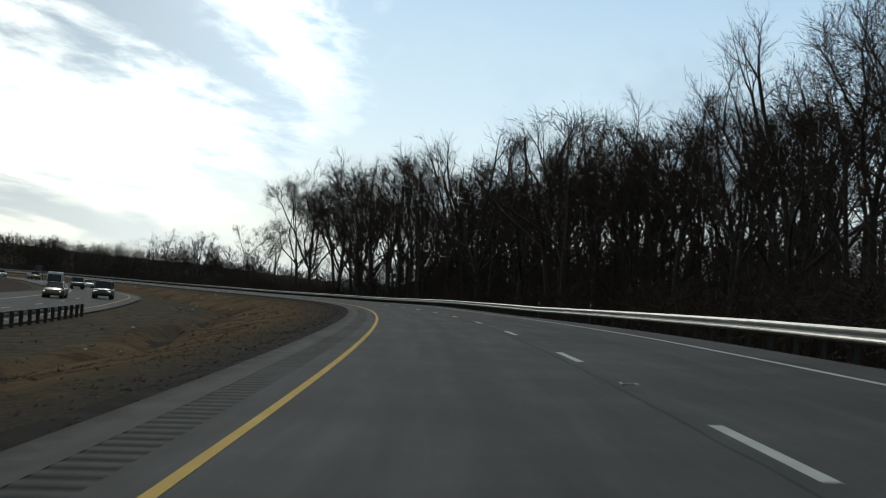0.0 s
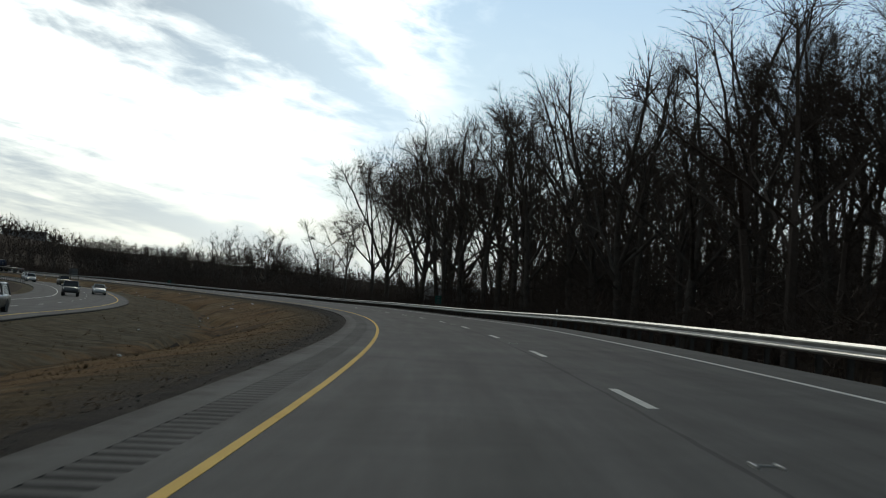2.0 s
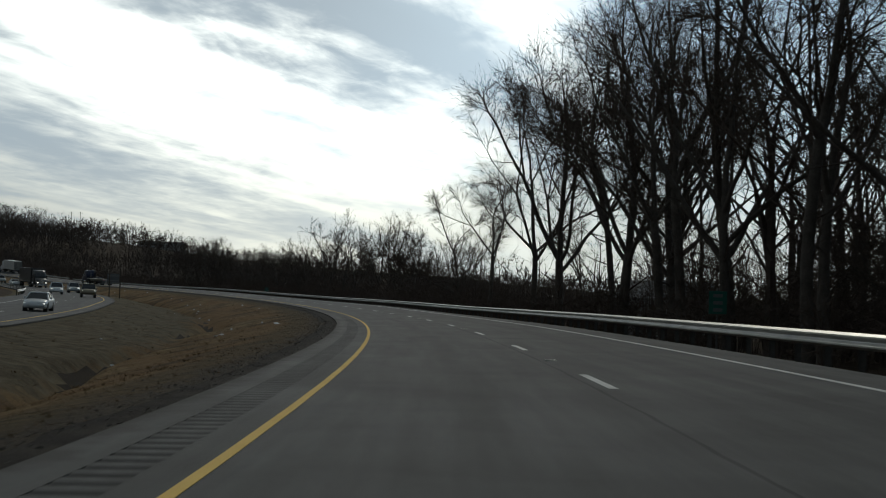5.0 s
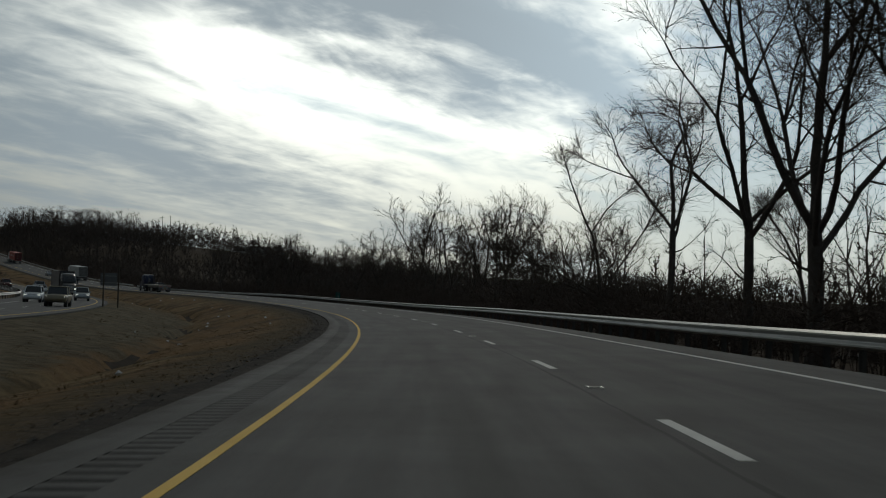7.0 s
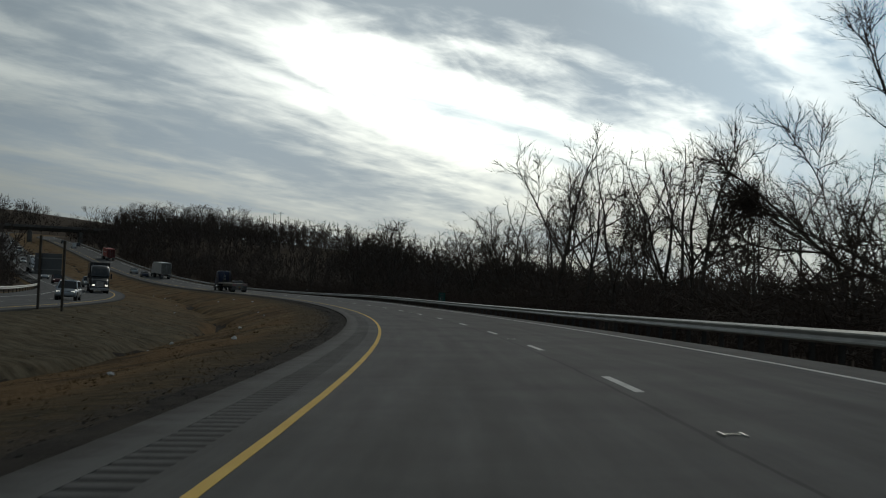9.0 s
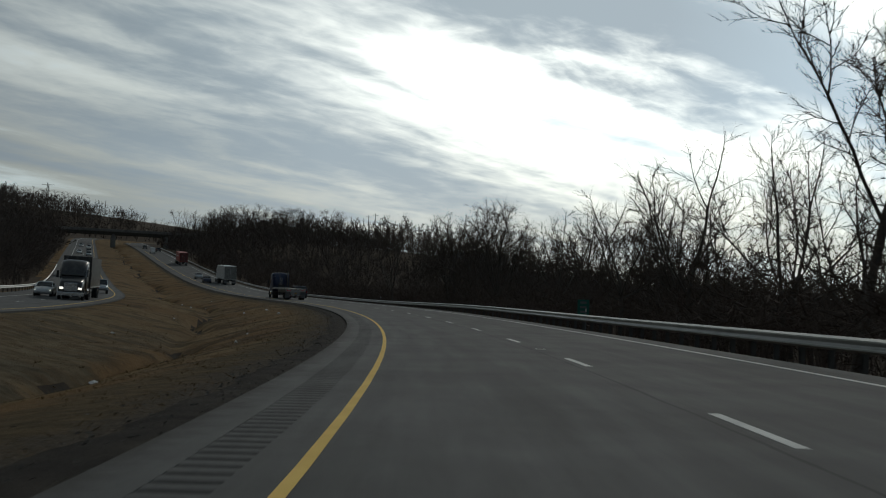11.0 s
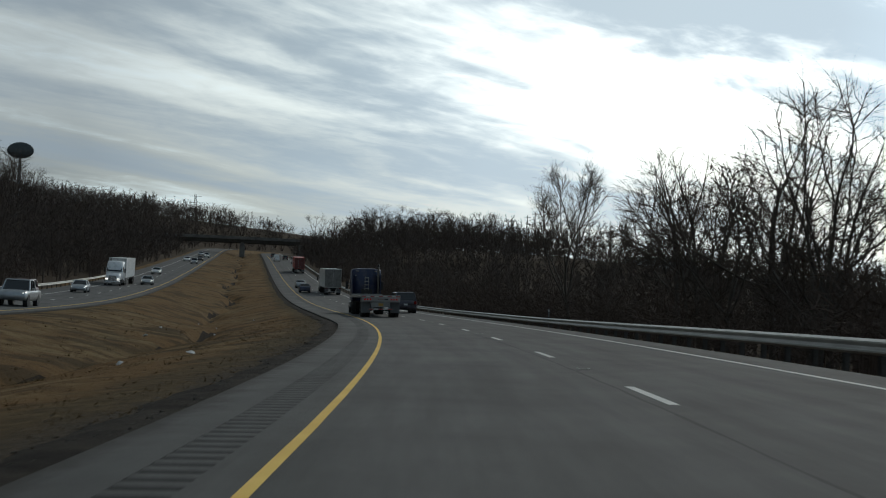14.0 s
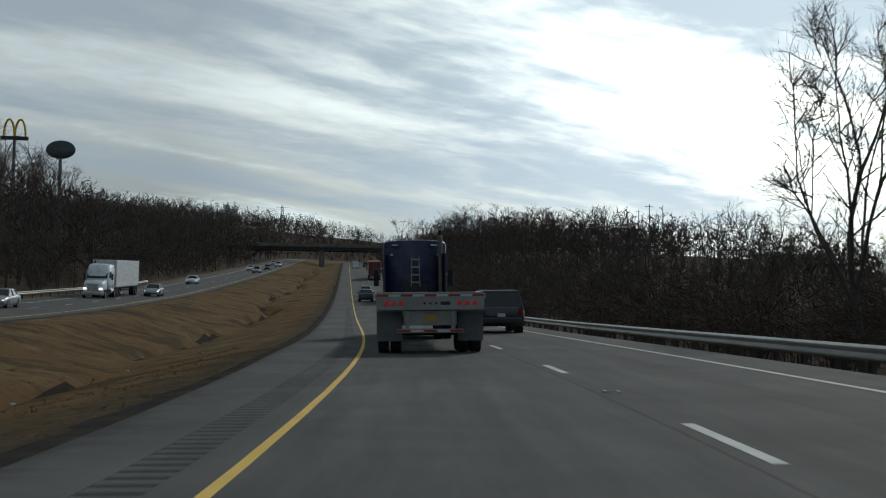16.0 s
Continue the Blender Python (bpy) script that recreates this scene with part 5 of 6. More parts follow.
    if shape in ("suv", "minivan"):
        for sgn in (-1, 1):
            part("roof_rail", rod((sgn * th * 0.86, cr0 + 0.2, roof + 0.03), (sgn * th * 0.86, cr1 - 0.2, roof + 0.03), 0.018, 0.018, 6), BLACK, ob)
    if shape == "pickup":
        part("bed", box(-half * 0.80, half * 0.80, -2.60, -1.05, 1.05, 1.17, 0.02), BLACK, ob, "dark open load bed")
    return ob


def park(ob, s, off, on=on_road, back=False, twist=0.0):
    """Set a vehicle on a carriageway, following its turn, grade and bank."""
    a, b = on(s - 2, off), on(s + 2, off)
    fwd = Vector(b - a).normalized() * (-1 if back else 1)
    right = Vector(on(s, off + 0.5) - on(s, off - 0.5)).normalized()
    if fwd.cross(Vector((0, 0, 1))).dot(right) < 0:
        right = -right
    up = right.cross(fwd).normalized()
    m = Matrix((right, fwd, up)).transposed().to_4x4()
    m.translation = Vector(on(s, off))
    ob.matrix_world = m @ pose(0, 0, 0, 0, 0, twist)
    return ob


def tractor(ob, y0, colour, stack=True, lit=False):
    """A sleeper tractor under a truck thing; y0 is the back wall of its sleeper, the cab runs forward from there."""
    mat = PAINTS[colour]
    secs = [(y0, 1.12, 1.05, 3.52, 0.12), (y0 + 0.4, 1.17, 1.0, 3.58, 0.14), (y0 + 1.7, 1.18, 1.0, 3.62, 0.20), (y0 + 2.5, 1.17, 1.0, 3.40, 0.30), (y0 + 3.35, 1.14, 1.0, 2.35, 0.2)]
    part("cab", loft([ring(y, hw, z0, z1, sh, 0.02, 0.04) for y, hw, z0, z1, sh in secs]), mat, ob, "painted sleeper cab", True)
    part("hood", loft([ring(y, hw, z0, z1, 0.16, 0.02, 0.04) for y, hw, z0, z1 in ((y0 + 3.3, 1.10, 0.95, 2.05), (y0 + 4.3, 1.06, 0.75, 1.90), (y0 + 5.2, 0.98, 0.60, 1.70), (y0 + 5.4, 0.90, 0.60, 1.55))]), mat, ob, "", True)
    w = [(-1.02, y0 + 2.66, 2.98), (1.02, y0 + 2.66, 2.98), (1.06, y0 + 3.40, 2.20), (-1.06, y0 + 3.40, 2.20)]
    part("windscreen", loft([[(x, y, z - 0.06) for x, y, z in w], [(x, y + 0.05, z + 0.04) for x, y, z in w]]), GLASS, ob, "dark windscreen")
    for sgn in (-1, 1):
        x = sgn * 1.185
        part("side_window", box(x - 0.02, x + 0.02, y0 + 1.9, y0 + 2.75, 2.15, 2.80, 0.01), GLASS, ob)
        part("mirror", box(sgn * 1.44 - 0.10, sgn * 1.44 + 0.10, y0 + 2.55, y0 + 2.65, 1.95, 2.60, 0.03), BLACK, ob)
        part("mirror_arm", rod((sgn * 1.15, y0 + 2.6, 2.45), (sgn * 1.40, y0 + 2.6, 2.40), 0.02, 0.02, 6), CHROME, ob)
        part("side_fairing", box(sgn * 1.11 - 0.03, sgn * 1.11 + 0.03, y0 - 0.30, y0 + 0.05, 1.0, 3.1, 0.02), mat, ob)
        part("headlight", box(sgn * 0.80 - 0.16, sgn * 0.80 + 0.16, y0 + 5.15, y0 + 5.45, 0.95, 1.15, 0.03), HEAD if lit else HEAD_DIM, ob)
        part("fuel_tank", rod((sgn * 1.0, y0 + 0.6, 0.78), (sgn * 1.0, y0 + 2.2, 0.78), 0.30, 0.30, 16), CHROME, ob, "polished metal tank")
    part("bumper", box(-1.15, 1.15, y0 + 5.25, y0 + 5.5, 0.38, 0.72, 0.05), CHROME, ob)
    part("grille", box(-0.55, 0.55, y0 + 5.3, y0 + 5.43, 0.8, 1.55, 0.03), CHROME, ob)
    part("chassis", box(-0.45, 0.45, y0 - 2.6, y0 + 4.8, 0.72, 0.98, 0.02), BLACK, ob)
    for y in (y0 - 2.0, y0 - 0.7):
        for sgn in (-1, 1):
            wheel(ob, sgn * 1.08, y, 0.50, 0.27, ALLOY)
            wheel(ob, sgn * 0.77, y, 0.50, 0.27, ALLOY)
    for sgn in (-1, 1):
        wheel(ob, sgn * 1.02, y0 + 4.3, 0.50, 0.27, ALLOY)
    if stack:
        part("exhaust_pipe", rod((0.93, y0 - 0.16, 1.0), (0.93, y0 - 0.16, 3.75), 0.085, 0.085, 12), PIPE, ob, "tall dull metal exhaust pipe")
        part("stack_tip", rod((0.93, y0 - 0.16, 3.75), (0.93, y0 - 0.26, 3.96), 0.075, 0.07, 12), BLACK, ob)


def flatbed_truck():
    """The blue tractor with an empty aluminium flatbed; y = 0 at the trailer's rear sill."""
    ob = thing("flatbed_truck", "blue sleeper tractor pulling an empty aluminium flatbed trailer", "truck")
    L, hw, top = 15.4, 1.295, 1.48
    # deck boards run lengthwise
    first = None
    n = 13
    wd = 2 * hw / n
    for i in range(n):
        x = -hw + (i + 0.5) * wd
        if first is None:
            first = part("deck_board", box(-wd / 2 + 0.006, wd / 2 - 0.006, 0.03, L, top - 0.04, top, 0.004), DECK, ob)
            b = first
        else:
            b = new("deck_board", first.data)
            b.parent = ob
        b.location = (x, 0, 0.0015 * (i % 3))
    for sgn in (-1, 1):
        part("side_rail", box(sgn * (hw + 0.004) - 0.03, sgn * (hw + 0.004) + 0.03, 0.0, L, top - 0.16, top - 0.045, 0.01), ALLOY, ob)
        part("frame_beam", box(sgn * 0.48 - 0.06, sgn * 0.48 + 0.06, 0.25, L - 0.4, top - 0.60, top - 0.05, 0.01), ALLOY, ob)
    part("rear_sill", box(-hw, hw, 0.0, 0.10, top - 0.43, top - 0.005, 0.012), ALLOY, ob, "dull aluminium rear sill")
    part("rear_panel", box(-0.64, 0.64, 0.12, 0.20, top - 0.80, top - 0.44, 0.01), ALLOY, ob)
    part("bumper_bar", box(-0.80, 0.80, 0.02, 0.12, 0.50, 0.60, 0.01), ALLOY, ob)
    for sgn in (-1, 1):
        part("bumper_leg", box(sgn * 0.55 - 0.05, sgn * 0.55 + 0.05, 0.05, 0.12, 0.58, top - 0.44, 0.006), ALLOY, ob)
        part("mud_flap", box(sgn * 0.98 - 0.31, sgn * 0.98 + 0.31, 0.42, 0.435, 0.30, top - 0.46, 0.004), FLAP, ob, "dusty grey rubber flap")
        part("flap_bracket", box(sgn * 0.98 - 0.31, sgn * 0.98 + 0.31, 0.40, 0.46, top - 0.47, top - 0.43, 0.004), ALLOY, ob)
        for k in range(3):
            x = sgn * (0.70 + 0.18 * k) + (0.0 if sgn > 0 else 0.0)
            part("tail_light", rod((x, 0.02, top - 0.27), (x, -0.02, top - 0.27), 0.058, 0.055, 14), TAIL, ob, "round lit red lamp")
    for k in range(3):
        part("marker_light", rod((-0.14 + 0.14 * k, 0.02, top - 0.27), (-0.14 + 0.14 * k, -0.012, top - 0.27), 0.03, 0.028, 10), TAIL_DIM, ob)
    part("label_bar", box(0.24, 0.48, -0.006, 0.01, top - 0.31, top - 0.23, 0.002), BLACK, ob)
    x = -hw + 0.02
    k = 0
    while x < hw - 0.2:                                   # reflective tape under the deck's edge
        part("reflector_tape", box(x, x + 0.27, -0.006, 0.004, top - 0.105, top - 0.055), TAPE_RED if k % 2 == 0 else TAPE_WHITE, ob)
        x += 0.286
        k += 1
    for k in range(5):
        part("reflector_tape", box(-0.78 + 0.316 * k, -0.78 + 0.316 * k + 0.29, 0.012, 0.022, 0.525, 0.575), TAPE_RED if k % 2 == 0 else TAPE_WHITE, ob)
    part("number_plate", box(-0.15, 0.17, 0.10, 0.122, top - 0.72, top - 0.54, 0.003), PLATE, ob, "plain amber plate")
    for y in (1.0, 2.3):
        for sgn in (-1, 1):
            wheel(ob, sgn * 1.13, y, 0.50, 0.26, ALLOY)
            wheel(ob, sgn * 0.82, y, 0.50, 0.26, ALLOY)
        part("axle", rod((-1.0, y, 0.5), (1.0, y, 0.5), 0.07, 0.07, 8), BLACK, ob)
    part("headboard", box(-1.22, 1.22, L - 0.06, L, top, top + 0.12, 0.02), ALLOY, ob)
    for sgn in (-1, 1):
        part("landing_leg", box(sgn * 0.6 - 0.06, sgn * 0.6 + 0.06, L - 3.2, L - 3.08, 0.45, top - 0.5, 0.01), BLACK, ob)
    cab0 = L + 0.75
    tractor(ob, cab0, "blue")
    # the ladder rack and lamps on the sleeper's back wall
    for sgn in (-1, 1):
        part("rack_post", rod((sgn * 0.16 + 0.02, cab0 - 0.10, 1.9), (sgn * 0.13 + 0.02, cab0 - 0.10, 2.95), 0.022, 0.022, 6), ALLOY, ob)
        part("work_lamp", rod((sgn * 0.85, cab0 - 0.07, 3.05), (sgn * 0.85, cab0 + 0.02, 3.05), 0.05, 0.05, 10), HEAD_DIM, ob)
        part("roof_trim", box(sgn * 0.72 - 0.12, sgn * 0.72 + 0.12, cab0 - 0.03, cab0 + 0.03, 3.38, 3.43, 0.01), CHROME, ob)
    for z in (2.0, 2.28, 2.56, 2.84):
        part("rack_rung", box(-0.15, 0.19, cab0 - 0.14, cab0 - 0.08, z, z + 0.06, 0.008), ALLOY, ob)
    part("grey_panel", box(-0.40, 0.45, cab0 - 0.09, cab0 - 0.05, 1.55, 1.98, 0.01), BLACK, ob)
    return ob


def box_truck(name, label, side, rear, cab, length=14.6, height=4.05, lit=False, bars=None):
    """A tractor with a closed trailer; y = 0 at the trailer's rear doors."""
    ob = thing(name, label, "truck")
    part("trailer", box(-1.29, 1.29, 0.03, length, 1.15, height, 0.04), PAINTS[side], ob)
    for sgn in (-1, 1):
        part("rear_door", box(sgn * 0.635 - 0.615, sgn * 0.635 + 0.615, -0.03, 0.025, 1.24, height - 0.1, 0.01), PAINTS[rear], ob)
        part("lock_rod", rod((sgn * 0.30, -0.05, 1.25), (sgn * 0.30, -0.05, height - 0.1), 0.018, 0.018, 6), ALLOY, ob)
        part("tail_light", box(sgn * 1.05 - 0.14, sgn * 1.05 + 0.14, -0.02, 0.05, 1.02, 1.12, 0.01), TAIL_DIM, ob)
        part("mud_flap", box(sgn * 0.95 - 0.3, sgn * 0.95 + 0.3, 0.5, 0.515, 0.3, 1.05, 0.004), FLAP, ob)
        part("lower_rail", box(sgn * 1.295 - 0.015, sgn * 1.295 + 0.015, 0.1, length - 0.1, 1.13, 1.25, 0.005), ALLOY, ob)
    part("underframe", box(-0.5, 0.5, 0.3, length - 1.0, 0.85, 1.16, 0.02), BLACK, ob)
    part("bumper_bar", box(-1.0, 1.0, 0.0, 0.1, 0.48, 0.58, 0.01), ALLOY, ob)
    for x in (-0.6, 0.6):
        part("bumper_leg", box(x - 0.04, x + 0.04, 0.03, 0.1, 0.56, 1.16, 0.006), ALLOY, ob)
    for y in (1.3, 2.6):
        for sgn in (-1, 1):
            wheel(ob, sgn * 1.12, y, 0.50, 0.26, ALLOY)
            wheel(ob, sgn * 0.81, y, 0.50, 0.26, ALLOY)
    for sgn in (-1, 1):
        for y0, y1, z0, z1, m in bars or ():
            part("label_bar", box(sgn * 1.293 - 0.006, sgn * 1.293 + 0.006, y0, y1, z0, z1, 0.002), m, ob)
    tractor(ob, length + 0.7, cab, True, lit)
    return ob


def build_traffic():
    park(flatbed_truck(), 457.3, 1.70, twist=0.0)
    park(car("minivan", "minivan", "plum", "dark plum minivan with a roof rack beside the flatbed truck"), 480.5, 5.6)
    park(car("sedan", "sedan", "navy", "dark blue sedan with a bright rear window"), 581.5, 1.6)
    park(car("sedan", "sedan", "silver", "silver sedan behind the box trailer"), 606.0, 1.9)
    park(box_truck("semi_truck", "grimy white box trailer behind a white tractor", "box", "grime", "white"), 569.0, 5.45)
    park(box_truck("semi_truck", "red box trailer behind a white tractor climbing the hill", "red", "maroon", "white", bars=[(6.0, 10.5, 2.75, 3.0, TAPE_WHITE), (3.2, 4.2, 2.6, 3.1, TAPE_WHITE)]), 697.0, 5.2)
    park(car("van", "van", "white", "white van far up the climbing road"), 815.0, 1.8)
    park(car("suv", "suv", "black", "black car far up the climbing road"), 838.0, 5.4)
    park(car("suv", "suv", "grey", "grey car far up the hill"), 880.0, 1.8)
    g = "oncoming traffic"
    rows = [("van", "van", "white", "white cargo van coming the other way", 152, 9.0), ("sedan", "sedan", "tan", "gold sedan with its headlamps lit", 109, 4.0 + 1.4), ("suv", "suv", "grey", "grey sport utility vehicle coming the other way", 119.5, 1.9),
            ("pickup", "pickup", "grey", "dark pickup truck with lit headlamps", 206, 5.6), ("sedan", "sedan", "white", "white sedan coming round the bend", 228, 1.9),
            ("suv", "suv", "white", "white sport utility vehicle with lit headlamps", 323, 5.9), ("pickup", "pickup", "tan", "gold pickup truck in the inner lane", 304, 1.9),
            ("suv", "suv", "silver", "silver car in the inner lane", 354, 1.9), ("sedan", "sedan", "white", "white sedan in the outer lane", 422, 5.6),
            ("pickup", "pickup", "silver", "silver pickup truck with lit headlamps", 464, 1.9), ("suv", "suv", "maroon", "dark red car in the outer lane", 487, 5.7), ("sedan", "sedan", "silver", "silver sedan in the outer lane", 525, 5.7),
            ("sedan", "sedan", "silver", "silver sedan in the inner lane", 577, 2.0), ("sedan", "sedan", "white", "white car descending the hill", 640, 4.9), ("suv", "suv", "silver", "silver car descending the hill", 746, 1.9), ("sedan", "sedan", "white", "white car descending the hill", 768, 5.2),
            ("sedan", "sedan", "black", "black car descending the hill", 786, 1.9), ("suv", "suv", "white", "white car far up the hill", 836, 1.9), ("sedan", "sedan", "silver", "silver car far up the hill", 866, 5.2)]
    for name, shape, colour, label, s, out in rows:
        park(car(name, shape, colour, label, True, g), s, out, on_opposite, True)
    park(box_truck("semi_truck", "white tractor and white box trailer coming downhill", "box", "grime", "white", lit=True), 566.0 + 14, 5.6, on_opposite, True)
    park(box_truck("semi_truck", "dark tractor with a covered trailer coming the other way", "black", "grime", "black", lit=True), 410.0 + 20, 2.2, on_opposite, True)


# ---------------------------------------------------------------- overpass, signs and other roadside things
SIGN_GREEN = mottled("green_sign_face", (0.004, 0.075, 0.055), (0.008, 0.13, 0.09), 1.0, 20.0, 0.45, 0, 0.0, 0.001, 0.5)
SIGN_BACK = mottled("sign_back_metal", (0.10, 0.105, 0.11), (0.20, 0.205, 0.21), 1.0, 20.0, 0.55, 0.5, 0.05, 0.001, 0.5)
GOLD = mottled("yellow_sign_plastic", (0.60, 0.36, 0.02), (0.80, 0.52, 0.04), 1.0, 20.0, 0.4, 0, 0.0, 0.001, 0.5)
OVAL = mottled("dark_sign_plastic", (0.025, 0.035, 0.04), (0.06, 0.075, 0.08), 1.0, 20.0, 0.35, 0, 0.0, 0.001, 0.5)
WALLING = mottled("pale_walling", (0.30, 0.30, 0.29), (0.48, 0.47, 0.45), 0.6, 10.0, 0.8, 0, 0.1, 0.005, 0.5)
ROOFING = mottled("grey_roofing", (0.16, 0.16, 0.165), (0.30, 0.30, 0.30), 0.6, 10.0, 0.8, 0, 0.2, 0.01, 0.5)


def build_overpass():
    s = 942.0
    ob = thing("overpass", "dark steel girder overpass on a concrete pier across both roads", "bridge", kind="structure")
    x, y, z = on_road(s, -11.0)
    ob.matrix_world = pose(float(x), float(y), float(z), 0, 0, heading(s))
    part("deck", box(-62, 48, -5.2, 5.2, 6.6, 6.95, 0.03), CONCRETE, ob, "stained concrete deck")
    for yy in (-4.4, -2.2, 0, 2.2, 4.4):
        bm = box(-60, 46, yy - 0.02, yy + 0.02, 5.3, 6.6)
        box(-60, 46, yy - 0.22, yy + 0.22, 5.26, 5.31, 0, bm)
        part("girder", bm, GIRDER, ob, "brown painted steel girder")
    for yy in (-5.2, 5.0):
        part("parapet", box(-62, 48, yy, yy + 0.22, 6.95, 7.9, 0.04), CONCRETE, ob)
    part("pier_wall", box(-1.15, 1.15, -4.6, 4.6, -3.0, 4.5, 0.12), CONCRETE, ob, "dark stained concrete pier")
    part("pier_cap", box(-0.7, 0.7, -5.0, 5.0, 4.45, 5.28, 0.06), CONCRETE, ob)
    for xx in (-36, 26):
        part("abutment", box(xx - 1, xx + 1, -5.6, 5.6, -1.0, 5.3, 0.05), CONCRETE, ob)


def build_signs():
    # a large sign seen from behind on two timber posts in the median
    ob = thing("road_sign", "back of a panel sign on two tall posts in the median", "road sign", kind="")
    x, y, z = land(318, -19.0)
    ob.matrix_world = pose(float(x), float(y), float(z), 0, 0, heading(318) - 8)
    for xx in (-0.75, 0.75):
        part("post", box(xx - 0.07, xx + 0.07, -0.07, 0.07, -0.6, 4.6 if xx < 0 else 4.3, 0.008), TIMBER, ob, "dark timber post")
    part("panel", box(-1.1, 0.6, 0.075, 0.10, 2.2, 3.5, 0.006), SIGN_BACK, ob, "bare metal back of the panel")
    for zz in (2.5, 3.2):
        part("brace", box(-1.0, 0.6, 0.055, 0.075, zz - 0.03, zz + 0.03, 0.003), ALLOY, ob)
    # small green panels behind the guardrail
    for s, off, zc in ((359, 11.6, 1.05), (171, 12.2, 1.45)):
        ob = thing("road_sign", "small green marker sign on a steel post behind the guardrail", "road sign", "green marker signs")
        x, y, z = land(s, off)
        ob.matrix_world = pose(float(x), float(y), float(z), 0, 0, heading(s))
        lift = zc - 0.45
        part("post", box(-0.03, 0.03, 0.0, 0.05, -0.5, lift + 1.5, 0.004), POST, ob)
        part("panel", box(-0.32, 0.32, -0.012, -0.002, lift + 0.60, lift + 1.40, 0.01), SIGN_GREEN, ob, "green sign face")
        for k in range(3):
            part("legend_bar", box(-0.17, 0.17, -0.016, -0.011, lift + 0.68 + 0.25 * k, lift + 0.80 + 0.25 * k), SIGN_BACK, ob)
    # pale delineator stakes at the rail
    for s in (47, 62, 110, 350, 441):
        ob = thing("delineator_post", "thin pale marker stake beside the guardrail", "marker post", "marker stakes")
        x, y, z = on_road(s, 9.85, -0.3)
        ob.matrix_world = pose(float(x), float(y), float(z), 0, 0, heading(s))
        part("stake", box(-0.035, 0.035, -0.006, 0.006, -0.4, 1.15, 0.003), SIGN_BACK, ob)
        part("reflector", box(-0.028, 0.028, -0.012, -0.005, 0.98, 1.10, 0.002), TAPE_WHITE, ob)
    # tall roadside business signs beyond the opposite bank
    ob = thing("pole_sign", "dark oval sign high on a single steel pole", "sign")
    x, y, z = -431.7, 585.0, 43.5
    g = float(land(767, -78.0)[2])
    ob.matrix_world = pose(x, y, g, 0, 0, 40)
    part("pole", rod((0, 0, -1), (0, 0, z - g - 1.8), 0.55, 0.45, 12), SIGN_BACK, ob)
    bm = bmesh.new()
    bmesh.ops.create_uvsphere(bm, u_segments=28, v_segments=14, radius=1.0, matrix=Matrix.Translation((0, 0, z - g)) @ Matrix.Diagonal((4.0, 0.9, 2.5, 1)))
    part("oval", bm, OVAL, ob, "dark oval sign body", True)
    ob = thing("pole_sign", "pair of yellow arches high on a steel pole", "sign")
    e, w = Vector((-140.268, 394.664, 0.056)), None
    yaw = radians(39.775 + math.degrees(math.atan2(784 - 18, 2223.6)))
    d = 355.0
    x, y = e.x - d * math.sin(yaw), e.y + d * math.cos(yaw)
    ob.matrix_world = pose(x, y, 8.0, 0, 0, 50)
    part("pole", rod((0, 0, -6), (0, 0, 39.0), 0.45, 0.40, 12), SIGN_BACK, ob)
    part("beam", box(-3.6, 3.6, -0.4, 0.4, 38.3, 39.3, 0.05), BLACK, ob)
    for sgn in (-1, 1):
        arc = [(sgn * 1.45 + 1.35 * math.cos(a), 0.0, 39.3 + 4.6 * math.sin(a)) for a in np.linspace(0, math.pi, 15)]
        bm = bmesh.new()
        for a, b in zip(arc, arc[1:]):
            rod(a, b, 0.30, 0.30, 8, bm)
        part("arch", bm, GOLD, ob, "yellow arch")
    # lattice pylon past the crest
    ob = thing("pylon", "grey lattice power pylon on the hill", "pylon")
    px, py = -977.6, 1172.4
    gz = 55.0
    ob.matrix_world = pose(px, py, gz, 0, 0, 30)
    for sx in (-1, 1):
        for sy in (-1, 1):
            part("leg", rod((sx * 3.5, sy * 3.5, -8), (sx * 0.6, sy * 0.6, 46), 0.22, 0.14, 5), POST, ob)
    for k in range(9):
        z0, z1 = -6 + 5.6 * k, -6 + 5.6 * (k + 1)
        h0, h1 = 3.5 - 2.9 * (z0 + 8) / 54, 3.5 - 2.9 * (z1 + 8) / 54
        bm = bmesh.new()
        for a, b in (((-h0, -h0), (h1, -h1)), ((h0, -h0), (-h1, -h1)), ((-h0, h0), (h1, h1)), ((h0, h0), (-h1, h1))):
            rod((a[0], a[1], z0), (b[0], b[1], z1), 0.10, 0.10, 4, bm)
        part("bracing", bm, POST, ob)
    for z0 in (32, 38, 44):
        part("cross_arm", rod((-6, 0, z0), (6, 0, z0), 0.16, 0.16, 5), POST, ob)


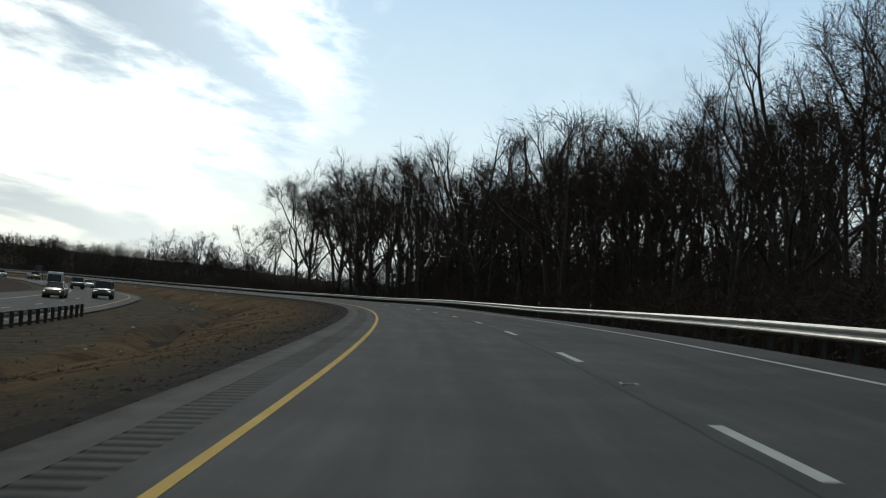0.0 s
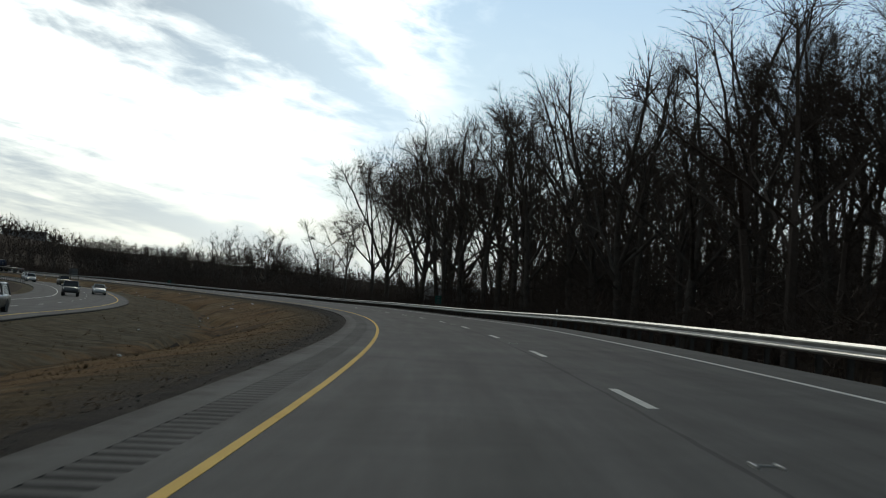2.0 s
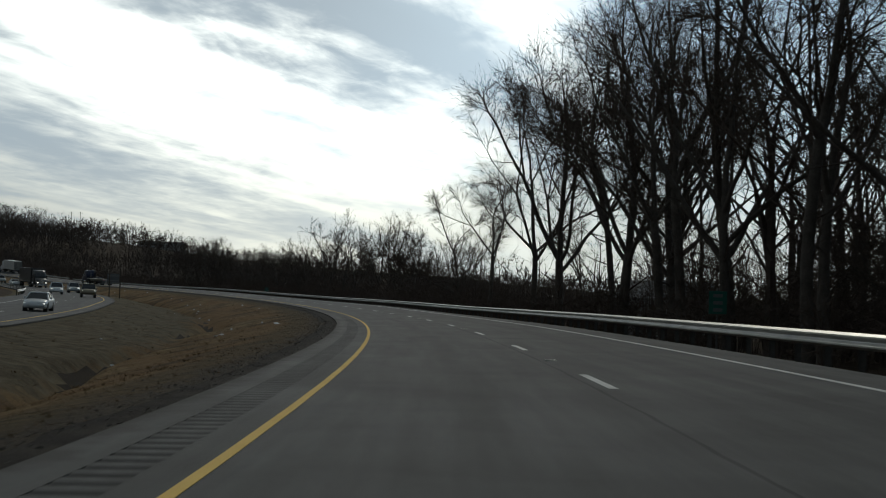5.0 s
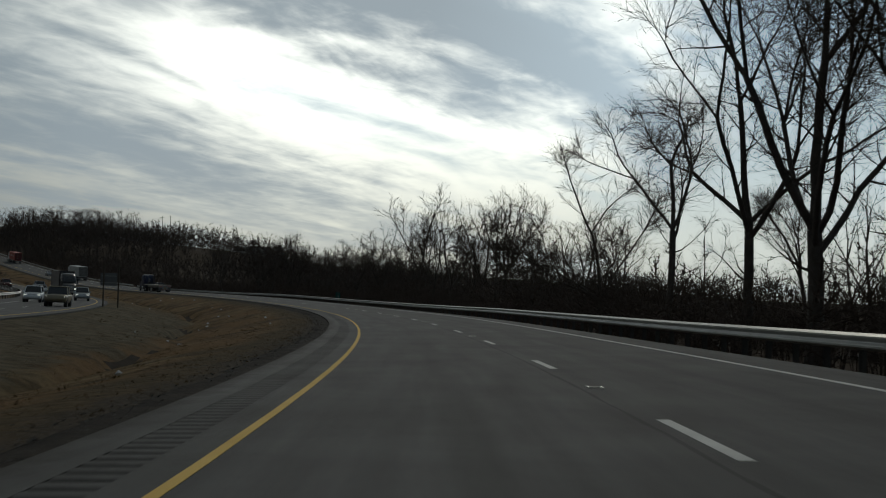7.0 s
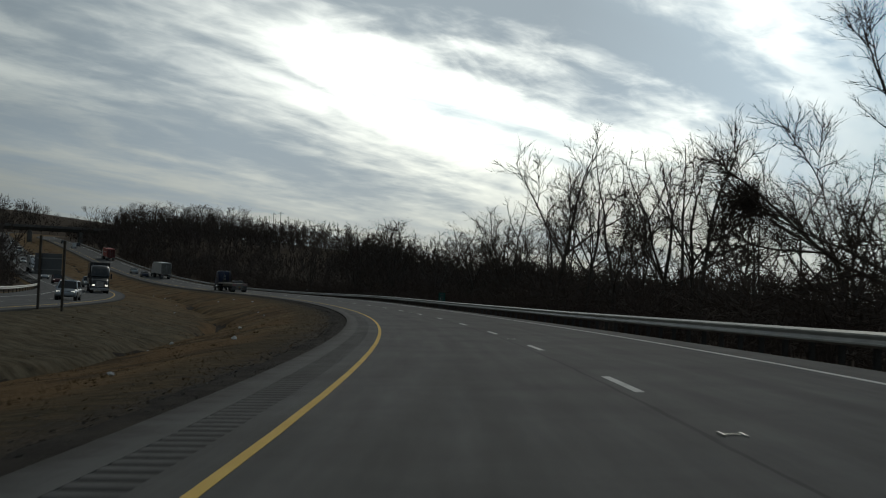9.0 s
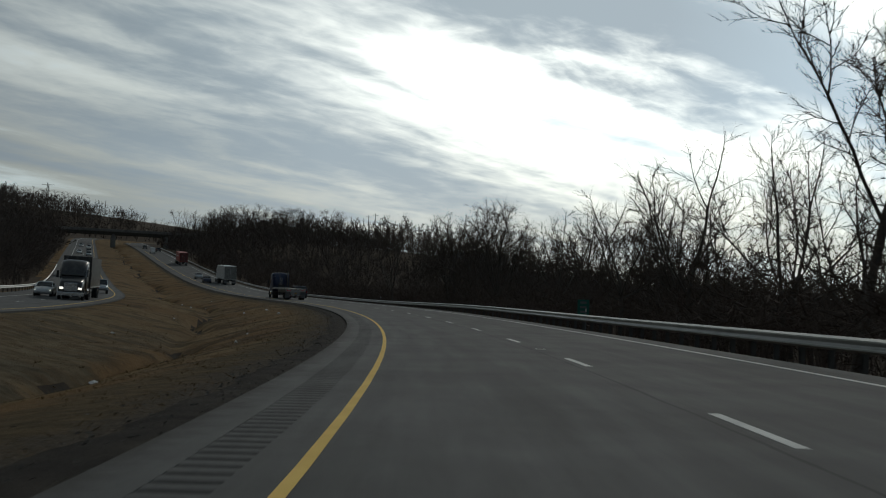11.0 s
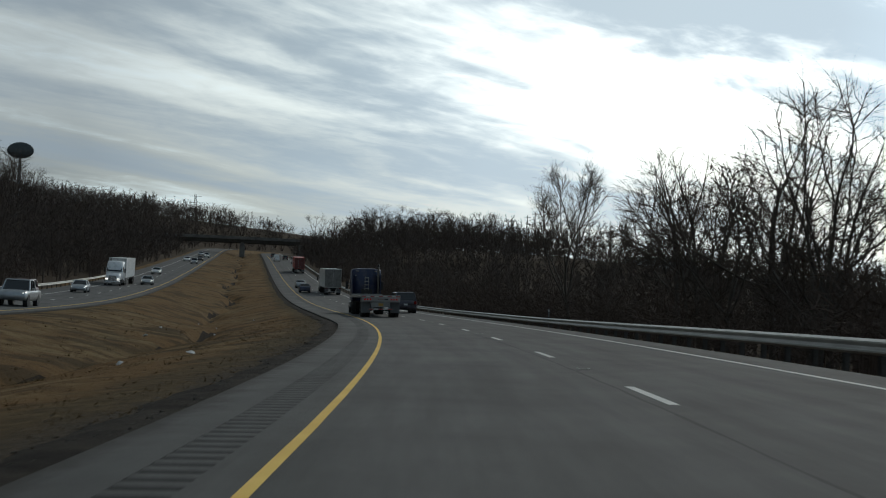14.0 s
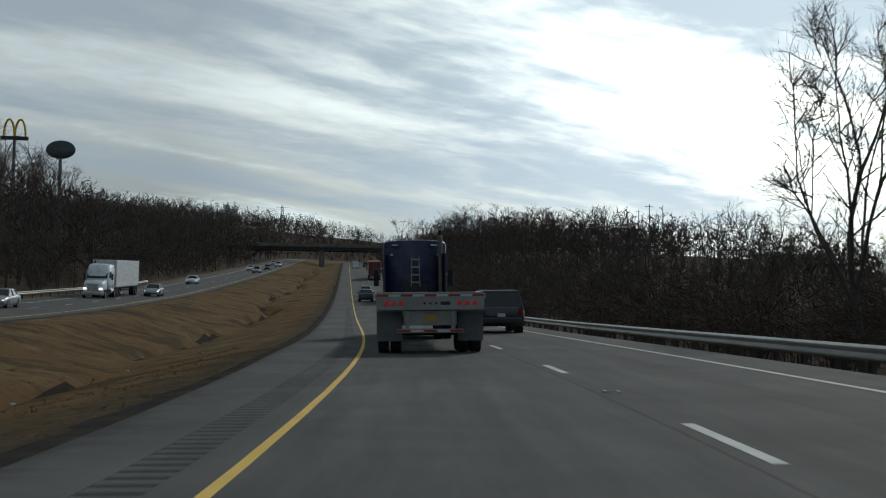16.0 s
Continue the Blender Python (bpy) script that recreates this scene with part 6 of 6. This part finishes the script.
def house(name, label, category, at, size, roof_h, wall_mat, wins):
    """A building with a pitched or flat roof and framed windows."""
    w, d, h = size
    ob = thing(name, label, category)
    ob.matrix_world = at
    part("wall", box(-w / 2, w / 2, -d / 2, d / 2, -3, h, 0.02), wall_mat, ob)
    if roof_h > 0.5:
        a = [(-w / 2 - 0.4, -d / 2 - 0.5, h), (-w / 2 - 0.4, d / 2 + 0.5, h), (-w / 2 - 0.4, 0.1, h + roof_h), (-w / 2 - 0.4, -0.1, h + roof_h)]
        part("roof", loft([a, [(-x, y, z) for x, y, z in a]]), ROOFING, ob)
    else:
        part("roof", box(-w / 2 - 0.2, w / 2 + 0.2, -d / 2 - 0.2, d / 2 + 0.2, h, h + roof_h, 0.03), ROOFING, ob)
    for i in range(wins):
        x = -w / 2 + (i + 0.5) * w / wins
        win = part("window", box(x - 0.6, x + 0.6, -d / 2 - 0.04, -d / 2 + 0.02, h * 0.45, h * 0.45 + 1.3, 0.01), GLASS, ob)
        part("frame", box(x - 0.68, x + 0.68, -d / 2 - 0.03, -d / 2 + 0.01, h * 0.45 - 0.10, h * 0.45 - 0.01, 0.01), WALLING, win)
    return ob


def build_buildings():
    p = land(243, 33.5)
    house("house", "small pale house with a light roof glimpsed behind the trees", "house", pose(*p, 0, 0, heading(243) - 40), (8, 6, 3.6), 1.7, WALLING, 3)
    p = land(905, 108)
    house("commercial_building", "long low pale building on the wooded rise", "building", pose(float(p[0]), float(p[1]), float(p[2]), 0, 0, heading(900) - 35), (13, 9, 3.4), 0.4, WALLING, 4)
    p = land(838, 148)
    house("commercial_building", "long flat-roofed shop building on the far ridge", "building", pose(float(p[0]), float(p[1]), float(p[2]), 0, 0, 22), (26, 14, 3.9), 0.4, WALLING, 7)
    for s, off, top in ((822, 112, 31.0), (816, 122, 29.5), (809, 132, 28.0), (803, 152, 26.0), (800, 158, 25.5), (846, 128, 31.5)):
        ob = thing("lamp_mast", "tall grey car park lamp mast on the far ridge", "lamp post", "car park lamp masts")
        p = land(s, off)
        ob.matrix_world = pose(*p, 0, 0, heading(s))
        h = max(top - float(p[2]), 8.0)
        part("pole", rod((0, 0, -1), (0, 0, h), 0.16, 0.10, 8), POST, ob)
        part("bracket", box(-1.5, 1.5, -0.06, 0.06, h - 0.1, h, 0.01), POST, ob)
        for x in (-1.5, 1.5):
            part("lamp_head", box(x - 0.45, x + 0.45, -0.3, 0.3, h - 0.02, h + 0.22, 0.05), SIGN_BACK, ob)
    for s, off, h in ((800, 90, 15.5), (835, 95, 15.0)):
        ob = thing("utility_pole", "timber utility pole with a cross-arm behind the trees", "utility pole", "utility poles")
        p = land(s, off)
        ob.matrix_world = pose(*p, 0, 0, heading(s))
        part("pole", rod((0, 0, -1), (0, 0, h), 0.19, 0.13, 10), TIMBER, ob)
        part("cross_arm", box(-1.3, 1.3, -0.06, 0.06, h - 0.8, h - 0.66, 0.01), TIMBER, ob)


def build_litter():
    """Scraps of paper and plastic in the median."""
    rng = np.random.default_rng(3)
    pale = mottled("pale_litter", (0.45, 0.45, 0.44), (0.75, 0.75, 0.73), 6.0, 60.0, 0.7, 0, 0.1, 0.002, 0.5)
    for i in range(46):
        s, off = rng.uniform(10, 500), rng.uniform(-14, -4.0)
        x, y, z = land(s, off)
        bm = bmesh.new()
        k = 7
        r = rng.uniform(0.06, 0.20)
        ringv = [bm.verts.new((r * rng.uniform(0.6, 1.1) * math.cos(6.283 * j / k), r * rng.uniform(0.5, 1.0) * math.sin(6.283 * j / k), rng.uniform(0.0, 0.05))) for j in range(k)]
        tip = bm.verts.new((0, 0, rng.uniform(0.05, 0.12)))
        low = bm.verts.new((0, 0, -0.03))
        for j in range(k):
            bm.faces.new((ringv[j], ringv[(j + 1) % k], tip))
            bm.faces.new((ringv[(j + 1) % k], ringv[j], low))
        ob = part("litter", bm, pale, None)
        ob.matrix_world = pose(float(x), float(y), float(z) + 0.04, rng.uniform(-20, 20), rng.uniform(-20, 20), rng.uniform(0, 360))
        tagged(ob, "crumpled pale scrap of litter in the grass", "litter", "litter in the median")


build_overpass()
build_signs()
build_buildings()
build_litter()
build_traffic()
